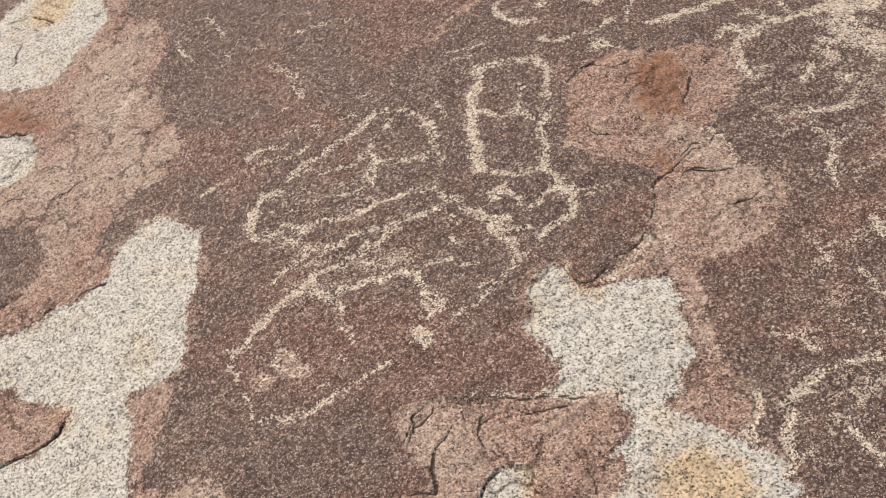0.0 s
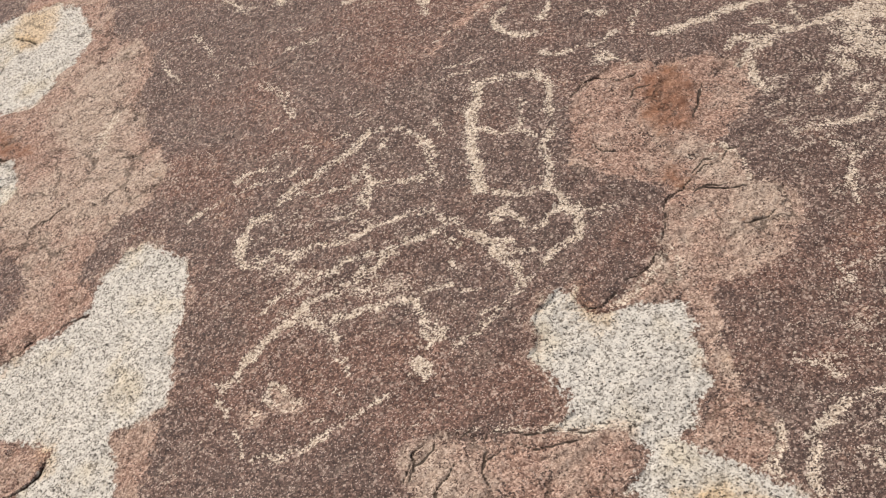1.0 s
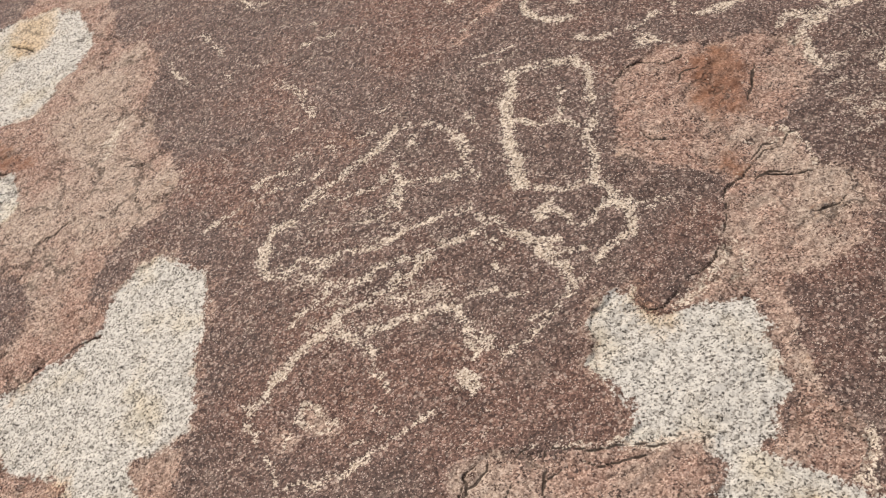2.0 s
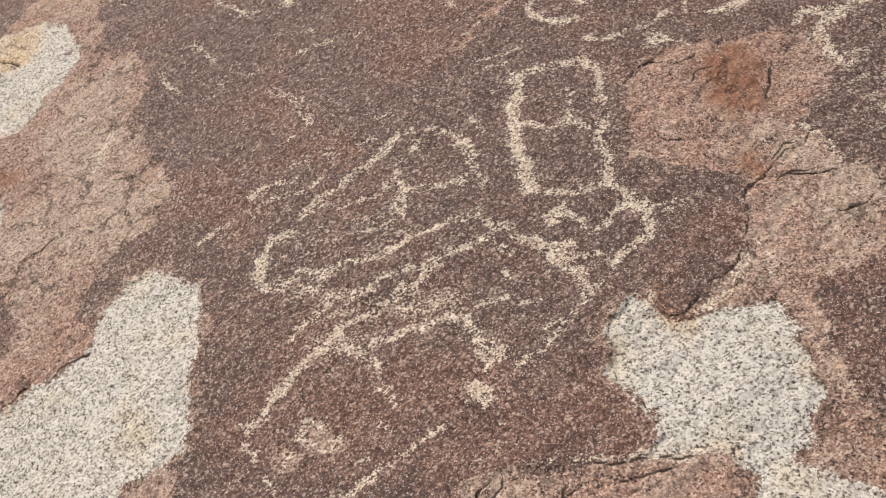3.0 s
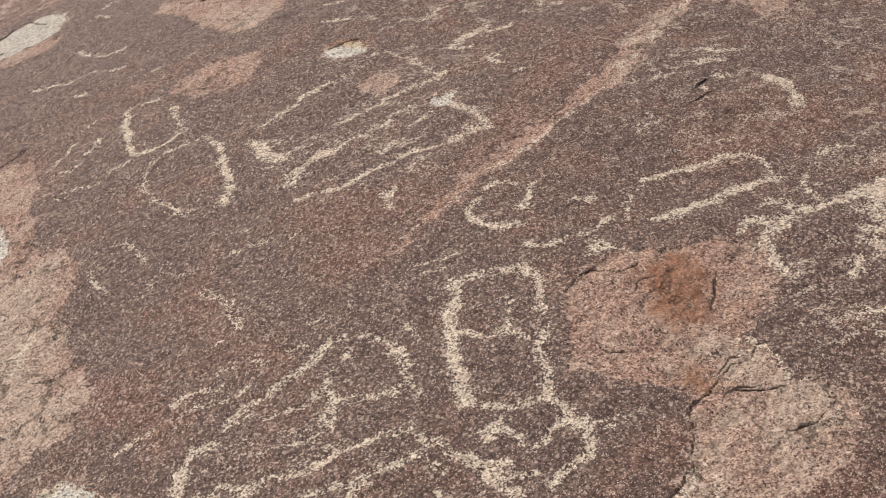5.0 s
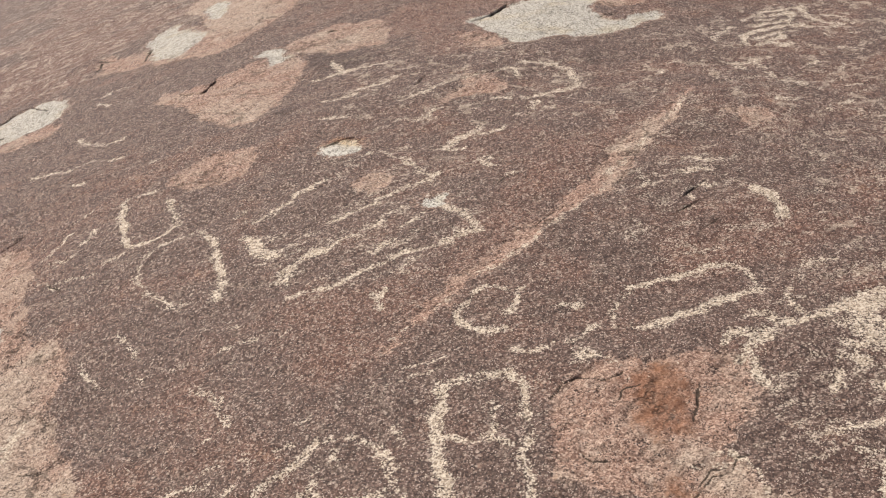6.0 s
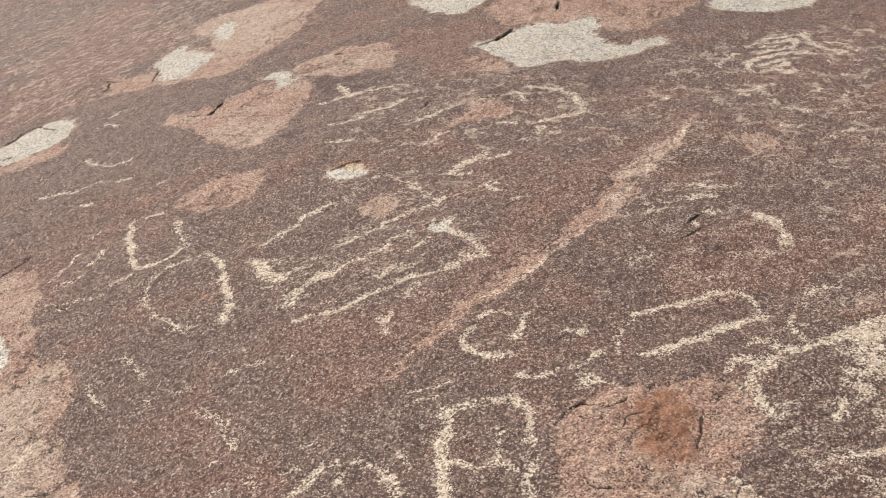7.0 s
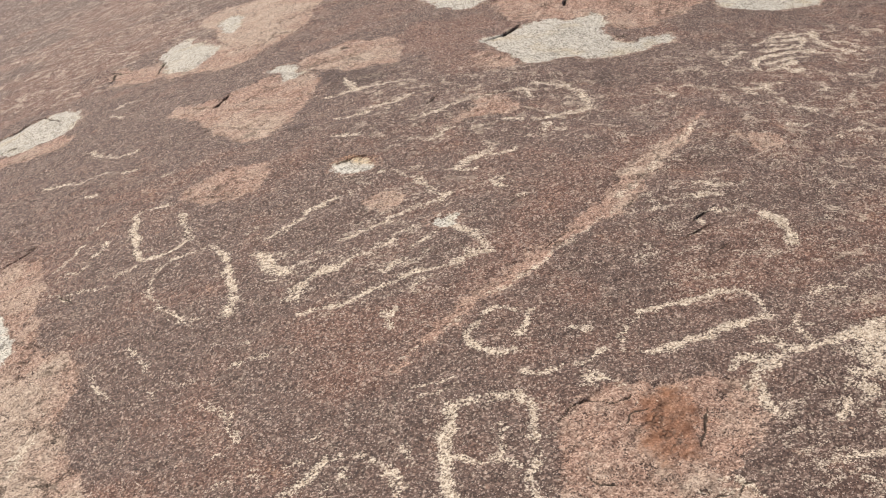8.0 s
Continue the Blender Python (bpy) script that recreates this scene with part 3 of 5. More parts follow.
# yellow stains
area("stain", "yellow stain", [(0.036, -0.555), (0.052, -0.513), (0.092, -0.483), (0.129, -0.477), (0.158, -0.502), (0.190, -0.533), (0.196, -0.604), (0.037, -0.610)])
area("stain", "yellow stain", [(-0.137, -0.505), (-0.121, -0.510), (-0.113, -0.542), (-0.111, -0.607), (-0.128, -0.607)])
area("stain", "yellow stain", [(-0.093, -0.162), (-0.057, -0.195), (-0.032, -0.195), (-0.046, -0.226), (-0.075, -0.231), (-0.094, -0.205)])
area("stain", "yellow stain", [(-0.902, -0.356), (-0.873, -0.363), (-0.863, -0.399), (-0.877, -0.407)])
area("stain", "yellow stain", [(-1.405, 0.812), (-1.350, 0.820), (-1.289, 0.806), (-1.259, 0.708), (-1.284, 0.646), (-1.336, 0.676)])
area("stain", "yellow stain", [(-0.615, 1.192), (-0.571, 1.189), (-0.530, 1.160), (-0.533, 1.138), (-0.584, 1.160), (-0.615, 1.158)])

# dark stains and one patch of painted shade
area("smudge_shade", "dark stain", [(-0.321, -0.314), (-0.301, -0.301), (-0.275, -0.312), (-0.271, -0.335), (-0.295, -0.342), (-0.314, -0.332)])
area("smudge_shade", "dark stain", [(-0.083, 1.612), (-0.057, 1.631), (-0.035, 1.579), (-0.044, 1.526), (-0.073, 1.548)])
area("smudge_shade", "dark stain", [(-0.788, 1.409), (-0.769, 1.445), (-0.739, 1.400), (-0.745, 1.363), (-0.768, 1.366)])
# shade under the straight-edged pink step, put into the colour
area("smudge_shade", "dark stain", [(-0.775, 1.725), (-0.784, 1.854), (-0.576, 1.748), (-0.609, 1.686), (-0.685, 1.635)])
area("smudge_shade", "dark stain", [(0.313, 0.686), (0.332, 0.702), (0.347, 0.681), (0.331, 0.665)])

# speckled areas
area("mottle", "mottle", [(0.135, 0.438), (0.414, 0.477), (0.428, -0.077), (0.387, -0.533), (0.221, -0.541), (0.213, -0.293), (0.234, -0.106), (0.180, 0.098)])
area("mottle", "mottle", [(-0.134, 1.361), (0.168, 1.423), (0.571, 1.565), (0.458, 0.606), (0.330, 0.250), (0.203, 0.250), (0.182, 0.503), (-0.025, 0.578)])
area("mottle", "mottle", [(-0.728, 1.199), (-0.283, 1.074), (-0.253, 0.671), (-0.393, 0.538), (-0.578, 0.592), (-0.701, 0.769)])
area("mottle", "mottle", [(-0.659, 0.037), (-0.338, 0.051), (-0.280, -0.099), (-0.304, -0.188), (-0.497, -0.239), (-0.565, -0.190)])
area("mottle", "mottle", [(-3.080, 4.728), (-1.806, 3.699), (-1.123, 2.502), (-1.401, 2.473), (-2.263, 3.012)])

# reddish tinges
area("rosy", "reddish tinge", [(-0.741, 0.369), (-0.696, 0.376), (-0.637, 0.317), (-0.611, 0.251), (-0.650, 0.228), (-0.700, 0.252)])
area("rosy", "reddish tinge", [(-0.532, 0.460), (-0.477, 0.468), (-0.413, 0.408), (-0.425, 0.353), (-0.490, 0.354), (-0.542, 0.395)])
area("rosy", "reddish tinge", [(-2.355, 4.478), (-1.498, 3.032), (-1.402, 2.658), (-1.635, 2.572), (-1.596, 2.365), (-1.643, 2.194), (-1.862, 2.169), (-1.997, 2.127)])
area("rosy", "reddish tinge", [(-0.280, 0.639), (-0.241, 0.787), (-0.168, 0.980), (-0.039, 1.158), (0.104, 1.349), (0.151, 1.349), (0.094, 1.152), (-0.120, 0.752), (-0.238, 0.598)])
area("rosy", "reddish tinge", [(0.020, 0.576), (0.054, 0.720), (0.137, 0.821), (0.317, 0.864), (0.461, 0.967), (0.490, 0.762), (0.284, 0.621), (0.154, 0.570)])
area("rosy", "reddish tinge", [(-0.644, -0.268), (-0.478, -0.241), (-0.348, -0.249), (-0.146, -0.277), (-0.098, -0.365), (-0.324, -0.408), (-0.580, -0.376)])
area("rosy", "reddish tinge", [(-0.578, 0.353), (-0.546, 0.533), (-0.347, 0.555), (-0.292, 0.460), (-0.405, 0.358)])
area("rosy", "reddish tinge", [(-0.628, 2.198), (-0.369, 2.138), (-0.276, 1.663), (-0.556, 1.708)])
area("rosy", "reddish tinge", [(-0.497, 0.363), (-0.434, 0.422), (-0.361, 0.425), (-0.419, 0.323)])

# paler tinges
area("bleach", "pale tinge", [(-0.541, -0.298), (-0.520, -0.288), (-0.489, -0.302), (-0.469, -0.334), (-0.478, -0.355), (-0.506, -0.353), (-0.529, -0.330)])
area("bleach", "pale tinge", [(-1.186, 0.139), (-1.111, 0.285), (-0.948, 0.291), (-0.871, 0.199), (-0.881, 0.117), (-0.917, 0.043), (-1.017, 0.023), (-1.128, 0.058)])
area("bleach", "pale tinge", [(-1.149, 0.444), (-1.095, 0.482), (-1.042, 0.523), (-0.977, 0.529), (-0.956, 0.460), (-0.968, 0.365), (-0.926, 0.298), (-0.866, 0.229), (-0.853, 0.120), (-0.921, 0.095), (-1.020, 0.101)])
area("bleach", "pale tinge", [(-0.765, -0.359), (-0.692, -0.351), (-0.691, -0.425), (-0.707, -0.490)])
area("bleach", "pale tinge", [(-0.690, -0.545), (-0.605, -0.532), (-0.555, -0.548), (-0.522, -0.588), (-0.676, -0.581)])
area("bleach", "pale tinge", [(0.082, 0.112), (0.153, 0.105), (0.153, 0.047), (0.092, 0.047)])
area("bleach", "pale tinge", [(0.179, 0.047), (0.225, 0.017), (0.224, -0.049), (0.193, -0.106), (0.161, -0.107), (0.191, -0.026)])
area("bleach", "pale tinge", [(0.018, -0.085), (0.052, -0.085), (0.104, -0.194), (0.105, -0.276), (0.077, -0.256), (0.067, -0.184), (0.005, -0.173)])
area("bleach", "pale tinge", [(-1.481, 2.978), (-1.245, 3.052), (-1.027, 2.818), (-1.008, 2.404), (-1.089, 2.234), (-1.236, 2.432)])
area("bleach", "pale tinge", [(-1.089, 1.618), (-0.933, 1.487), (-0.814, 1.404), (-0.906, 1.391), (-1.023, 1.501)])
area("bleach", "pale tinge", [(-0.030, 0.920), (0.036, 1.069), (0.059, 1.095), (0.034, 0.989), (-0.010, 0.906)])
area("bleach", "pale tinge", [(-0.838, 1.951), (-0.759, 2.029), (-0.602, 1.917), (-0.580, 1.772), (-0.724, 1.844)])
area("pink", "weathered tan granite reaching round a pale scar", [(-1.447, 2.872), (-1.438, 3.037), (-1.302, 3.011), (-1.097, 3.026), (-0.948, 2.893), (-0.969, 2.622), (-1.005, 2.455), (-1.027, 2.257), (-1.068, 2.100), (-1.153, 2.085), (-1.255, 2.133), (-1.361, 2.183), (-1.537, 2.280), (-1.626, 2.411), (-1.590, 2.471), (-1.476, 2.417), (-1.377, 2.294), (-1.244, 2.176), (-1.199, 2.312), (-1.284, 2.575)])
area("bleach", "pale tinge", [(-1.231, 2.473), (-1.120, 2.551), (-1.082, 2.787), (-1.302, 3.011), (-1.431, 3.015), (-1.428, 2.832)])
area("stain", "yellow stain", [(0.022, -0.537), (0.041, -0.512), (0.063, -0.484), (0.122, -0.472), (0.165, -0.490), (0.187, -0.509), (0.205, -0.542), (0.115, -0.560)])
area("bleach", "pale tinge", [(-0.287, -0.430), (-0.267, -0.391), (-0.199, -0.411), (-0.183, -0.483), (-0.200, -0.543), (-0.248, -0.534), (-0.272, -0.482)])
area("bleach", "pale tinge", [(-1.095, 0.206), (-0.941, 0.229), (-0.862, 0.169), (-0.902, 0.107), (-0.947, 0.062), (-1.032, 0.066), (-1.094, 0.134)])
area("bleach", "pale tinge", [(0.046, 0.125), (0.153, 0.098), (0.221, -0.001), (0.210, -0.084), (0.136, -0.050), (0.066, 0.035)])
area("scour", "scoured streaks", [(-3.931, 5.933), (-2.056, 2.283), (-1.874, 2.237), (-1.705, 2.208), (-1.640, 2.280), (-1.457, 2.298), (-1.422, 2.473), (-1.408, 2.671), (-1.495, 3.084), (-1.370, 3.101), (-1.474, 3.557), (-5.168, 8.344)])
area("scour", "scoured streaks", [(-0.014, 1.649), (0.095, 1.784), (0.300, 1.994), (0.646, 2.075), (0.727, 1.974), (0.428, 0.504), (0.310, 0.500), (0.268, 0.636), (0.308, 1.033), (0.191, 1.141), (0.116, 1.170), (-0.028, 1.334)])
area("scour", "scoured streaks", [(-0.698, 1.773), (-0.491, 1.732), (-0.106, 1.653), (-0.028, 1.334), (-0.096, 1.116), (-0.238, 0.900), (-0.361, 1.067), (-0.578, 1.262)])
area("smudge_shade", "dark stain", [(0.313, 0.689), (0.327, 0.701), (0.344, 0.694), (0.345, 0.675), (0.325, 0.663), (0.312, 0.670)])
area("smudge_shade", "dark stain", [(-0.082, -0.535), (-0.062, -0.529), (-0.039, -0.537), (-0.034, -0.552), (-0.076, -0.553)])
area("pink", "weathered tan granite beside the dark varnish", [(-1.126, 0.729), (-1.071, 0.595), (-0.988, 0.580), (-0.941, 0.468), (-0.954, 0.413), (-0.927, 0.310), (-0.890, 0.270), (-0.840, 0.207), (-0.828, 0.173), (-0.836, 0.121), (-0.875, 0.104), (-0.895, 0.079), (-0.911, 0.039), (-0.929, 0.001), (-0.971, -0.006), (-1.017, 0.023), (-1.087, 0.326), (-1.154, 0.511), (-1.151, 0.698)])
area("rosy", "reddish tinge", [(-0.850, 0.209), (-0.736, 0.172), (-0.695, 0.096), (-0.776, 0.070), (-0.832, 0.107)])
area("rosy", "reddish tinge", [(-0.749, 0.355), (-0.644, 0.349), (-0.599, 0.272), (-0.662, 0.231), (-0.724, 0.257)])
area("bleach", "pale tinge", [(-1.105, 0.568), (-0.973, 0.530), (-0.946, 0.402), (-0.902, 0.281), (-0.840, 0.193), (-0.881, 0.117), (-0.929, 0.045), (-1.022, 0.037), (-1.124, 0.112), (-1.115, 0.225), (-1.143, 0.372), (-1.146, 0.491)])
area("pink", "reddish granite ledge between varnish and pale scar", [(0.023, -0.080), (0.017, -0.112), (-0.002, -0.136), (-0.023, -0.147), (-0.040, -0.175), (-0.061, -0.190), (-0.028, -0.188), (0.013, -0.180), (0.067, -0.184), (0.053, -0.130)])

# worn edges
peck(11, .5, [(-0.241, -0.399), (-0.201, -0.392), (-0.144, -0.393), (-0.092, -0.391)])
peck(12, .45, [(-0.001, -0.392), (-0.033, -0.385), (-0.080, -0.393)])
peck(16, .6, [(0.029, -0.094), (0.020, -0.130), (-0.009, -0.154), (-0.035, -0.184)])
peck(16, .5, [(0.039, -0.085), (0.053, -0.119), (0.037, -0.152)])
# next five: worn scarp crest, its sunlit brightness put into the colour
peck(14, 0.55, [(-0.247, 0.582), (-0.207, 0.620), (-0.166, 0.670), (-0.120, 0.748)])
peck(18, 0.5, [(-0.035, 0.908), (0.002, 0.979), (0.036, 1.055)])
peck(18, 0.62, [(0.072, 1.147), (0.102, 1.198), (0.125, 1.259)])
peck(11, 0.4, [(-0.120, 0.742), (-0.091, 0.787), (-0.041, 0.869)])
peck(10, 0.35, [(-0.378, 0.413), (-0.329, 0.465), (-0.297, 0.515)])
peck(12, .6, [(0.091, 0.128), (0.145, 0.109), (0.153, 0.047)])
peck(16, .5, [(0.166, -0.406), (0.173, -0.441), (0.180, -0.467)])
peck(14, .55, [(-0.095, 0.323), (-0.062, 0.345), (-0.032, 0.321)])
peck(10, .55, [(0.065, 0.099), (0.109, 0.105)])

# pecked figures: width in mm, strength, line
figure("pecked rectangle divided by a bar, cream on dark varnish",
       (23, 1.0, [(-0.253, 0.045), (-0.259, 0.071), (-0.265, 0.100), (-0.274, 0.132), (-0.280, 0.167), (-0.282, 0.202), (-0.288, 0.239), (-0.287, 0.276), (-0.276, 0.294)]),
       (18, .85, [(-0.281, 0.292), (-0.262, 0.302), (-0.238, 0.306), (-0.208, 0.308), (-0.183, 0.311)]),
       (20, .9, [(-0.188, 0.313), (-0.170, 0.298), (-0.163, 0.271), (-0.164, 0.244), (-0.160, 0.215)]),
       (13, .6, [(-0.162, 0.215), (-0.159, 0.179), (-0.153, 0.151)]),
       (20, .85, [(-0.156, 0.172), (-0.155, 0.138), (-0.155, 0.118), (-0.149, 0.088), (-0.149, 0.058), (-0.143, 0.039)]),
       (12, .5, [(-0.251, 0.041), (-0.230, 0.036), (-0.208, 0.035)]),
       (12, .55, [(-0.199, 0.034), (-0.171, 0.035), (-0.151, 0.039)]),
       (15, .85, [(-0.269, 0.176), (-0.242, 0.171), (-0.217, 0.165), (-0.204, 0.171)]),
       (13, .7, [(-0.194, 0.167), (-0.171, 0.156)]),
       (14, .7, [(-0.204, 0.200), (-0.209, 0.182), (-0.210, 0.167)]),
       (13, .6, [(-0.211, 0.244), (-0.200, 0.232), (-0.203, 0.215)]))
figure("pecked curl joined to the rectangle",
       (17, 0.90, [(-0.143, 0.039), (-0.125, 0.026), (-0.113, 0.007), (-0.109, -0.006)]),
       (16, 0.85, [(-0.109, 0.001), (-0.127, -0.001), (-0.139, -0.012), (-0.147, -0.030), (-0.160, -0.040)]),
       (15, 0.80, [(-0.155, -0.042), (-0.174, -0.031), (-0.187, -0.019), (-0.204, -0.010), (-0.218, -0.007)]),
       (18, 0.75, [(-0.221, -0.022), (-0.218, -0.005), (-0.206, 0.011)]),
       (17, 0.85, [(-0.109, -0.002), (-0.092, -0.017), (-0.087, -0.036), (-0.093, -0.057), (-0.104, -0.067)]),
       (14, 0.60, [(-0.102, 0.000), (-0.082, -0.010), (-0.060, -0.001)]),
       (14, 0.60, [(-0.066, -0.010), (-0.051, -0.006), (-0.039, -0.008)]),
       (10, 0.50, [(-0.104, -0.067), (-0.117, -0.071), (-0.134, -0.080)]),
       (9, 0.45, [(-0.113, -0.069), (-0.130, -0.094), (-0.148, -0.118)]))
figure("pecked forked line, cream on dark varnish",
       (18, 0.85, [(-0.308, -0.016), (-0.291, -0.018), (-0.272, -0.031), (-0.255, -0.044)]),
       (18, 0.90, [(-0.260, -0.037), (-0.241, -0.057), (-0.223, -0.072), (-0.205, -0.091)]),
       (18, 0.85, [(-0.209, -0.084), (-0.194, -0.103), (-0.181, -0.117), (-0.172, -0.131)]),
       (13, 0.71, [(-0.230, -0.060), (-0.211, -0.065), (-0.195, -0.064)]),
       (13, 0.76, [(-0.210, -0.077), (-0.187, -0.085), (-0.163, -0.086)]),
       (15, 0.81, [(-0.299, -0.022), (-0.316, -0.040), (-0.338, -0.051), (-0.362, -0.056), (-0.376, -0.067)]),
       (10, 0.52, [(-0.299, -0.057), (-0.284, -0.066), (-0.274, -0.060)]),
       (11, 0.57, [(-0.291, -0.051), (-0.310, -0.043), (-0.323, -0.037)]),
       (16, 0.52, [(-0.280, -0.097), (-0.273, -0.111)]),
       (10, 0.57, [(-0.316, -0.156), (-0.291, -0.151), (-0.269, -0.147)]),
       (10, 0.47, [(-0.254, -0.157), (-0.232, -0.156)]),
       (10, 0.52, [(-0.223, -0.196), (-0.207, -0.186), (-0.192, -0.177)]))
figure("pecked long-bodied animal-like figure of slanted lines",
       (18, 0.87, [(-0.603, 0.032), (-0.618, 0.024), (-0.629, 0.010), (-0.633, -0.007)]),
       (21, 0.92, [(-0.634, -0.004), (-0.632, -0.030), (-0.631, -0.052), (-0.618, -0.068)]),
       (14, 0.58, [(-0.607, -0.060), (-0.583, -0.065), (-0.562, -0.080)]),
       (15, 0.73, [(-0.576, -0.052), (-0.555, -0.054), (-0.535, -0.056), (-0.520, -0.051)]),
       (16, 0.82, [(-0.526, -0.053), (-0.499, -0.047), (-0.472, -0.044), (-0.446, -0.038), (-0.429, -0.031)]),
       (14, 0.73, [(-0.430, -0.028), (-0.412, -0.018), (-0.390, -0.010), (-0.367, 0.001), (-0.346, 0.006)]),
       (12, 0.63, [(-0.341, -0.007), (-0.328, -0.003), (-0.321, 0.012)]),
       (14, 0.63, [(-0.554, -0.061), (-0.532, -0.069), (-0.514, -0.059)]),
       (15, 0.63, [(-0.565, -0.077), (-0.539, -0.092), (-0.525, -0.105)]),
       (12, 0.63, [(-0.485, 0.002), (-0.465, 0.005), (-0.450, 0.016)]),
       (16, 0.73, [(-0.470, -0.103), (-0.458, -0.088), (-0.435, -0.085)]),
       (13, 0.63, [(-0.436, -0.083), (-0.418, -0.075), (-0.386, -0.071)]),
       (14, 0.68, [(-0.521, -0.122), (-0.503, -0.114), (-0.482, -0.111), (-0.467, -0.099)]),
       (13, 0.63, [(-0.570, -0.158), (-0.558, -0.143), (-0.536, -0.136), (-0.516, -0.122)]),
       (20, 0.87, [(-0.374, -0.067), (-0.385, -0.080), (-0.396, -0.091), (-0.405, -0.104), (-0.422, -0.110)]),
       (21, 0.87, [(-0.414, -0.106), (-0.426, -0.117), (-0.429, -0.130), (-0.415, -0.138)]),
       (14, 0.78, [(-0.431, -0.130), (-0.451, -0.137), (-0.469, -0.143), (-0.490, -0.152), (-0.502, -0.167)]),
       (13, 0.68, [(-0.458, -0.148), (-0.439, -0.136)]),
       (21, 0.92, [(-0.497, -0.165), (-0.504, -0.180), (-0.514, -0.192), (-0.529, -0.197)]),
       (13, 0.73, [(-0.413, -0.138), (-0.396, -0.137), (-0.380, -0.132)]),
       (13, 0.63, [(-0.398, -0.146), (-0.385, -0.156), (-0.375, -0.150)]),
       (14, 0.68, [(-0.450, -0.191), (-0.434, -0.186), (-0.413, -0.187)]),
       (17, 0.73, [(-0.410, -0.181), (-0.393, -0.178), (-0.376, -0.177)]),
       (14, 0.73, [(-0.379, -0.174), (-0.361, -0.169), (-0.347, -0.165)]),
       (21, 0.87, [(-0.344, -0.172), (-0.334, -0.168), (-0.322, -0.178)]),
       (16, 0.78, [(-0.324, -0.184), (-0.315, -0.198), (-0.308, -0.209)]),
       (21, 0.82, [(-0.503, -0.187), (-0.485, -0.197), (-0.469, -0.203)]),
       (16, 0.73, [(-0.471, -0.205), (-0.455, -0.217), (-0.442, -0.235)]),
       (12, 0.53, [(-0.442, -0.235), (-0.432, -0.257), (-0.424, -0.270)]),
       (12, 0.48, [(-0.415, -0.283), (-0.404, -0.293)]),
       (13, 0.53, [(-0.607, -0.069), (-0.591, -0.076)]),
       (13, 0.58, [(-0.570, -0.167), (-0.565, -0.147)]))
figure("pecked dome-shaped figure with inner bars",
       (21, .85, [(-0.498, 0.135), (-0.486, 0.150), (-0.477, 0.165), (-0.468, 0.184), (-0.461, 0.194)]),
       (13, .6, [(-0.461, 0.194), (-0.437, 0.197), (-0.409, 0.199)]),
       (12, .5, [(-0.427, 0.176), (-0.435, 0.160), (-0.420, 0.155)]),
       (13, .6, [(-0.391, 0.191), (-0.375, 0.178), (-0.358, 0.157)]),
       (20, .7, [(-0.362, 0.160), (-0.348, 0.142), (-0.339, 0.122)]),
       (19, .7, [(-0.339, 0.109), (-0.332, 0.090), (-0.325, 0.068)]),
       (15, .65, [(-0.503, 0.130), (-0.522, 0.121), (-0.534, 0.109), (-0.548, 0.095)]),
       (13, .5, [(-0.550, 0.095), (-0.566, 0.082), (-0.585, 0.066)]),
       (14, .65, [(-0.501, 0.065), (-0.484, 0.071), (-0.465, 0.079)]),
       (20, .75, [(-0.463, 0.090), (-0.447, 0.093), (-0.436, 0.076)]),
       (14, .65, [(-0.430, 0.083), (-0.408, 0.084)]),
       (15, .65, [(-0.388, 0.074), (-0.367, 0.074), (-0.346, 0.078)]),
       (14, .6, [(-0.450, 0.153), (-0.448, 0.134), (-0.441, 0.117)]),
       (13, .6, [(-0.447, 0.112), (-0.446, 0.085)]),
       (22, .7, [(-0.442, 0.064), (-0.443, 0.046), (-0.437, 0.032)]),
       (11, .5, [(-0.453, 0.034), (-0.466, 0.025)]),
       (14, .5, [(-0.351, 0.210), (-0.336, 0.200), (-0.329, 0.176)]),
       (12, .5, [(-0.589, 0.056), (-0.570, 0.064), (-0.552, 0.074)]),
       (12, .55, [(-0.544, 0.065), (-0.519, 0.065), (-0.499, 0.068)]),
       (11, .5, [(-0.678, 0.117), (-0.667, 0.132), (-0.642, 0.139), (-0.617, 0.141)]),
       (10, .4, [(-0.680, 0.088), (-0.652, 0.100), (-0.615, 0.105), (-0.587, 0.111), (-0.565, 0.127)]),
       (10, .45, [(-0.626, 0.170), (-0.608, 0.178)]),
       (10, .45, [(-0.495, 0.239), (-0.484, 0.252), (-0.475, 0.260)]),
       (10, .4, [(-0.523, 0.188), (-0.493, 0.195)]))
figure("pecked star-shaped mark",
       (22, .9, [(-0.308, -0.209), (-0.303, -0.226), (-0.294, -0.237)]),
       (20, .95, [(-0.299, -0.239), (-0.287, -0.231), (-0.276, -0.225)]),
       (19, .9, [(-0.289, -0.220), (-0.283, -0.233), (-0.277, -0.242)]),
       (15, .8, [(-0.294, -0.237), (-0.299, -0.249)]),
       (25, .95, [(-0.310, -0.284), (-0.300, -0.293), (-0.290, -0.291)]),
       (20, .8, [(-0.302, -0.286), (-0.295, -0.299)]))
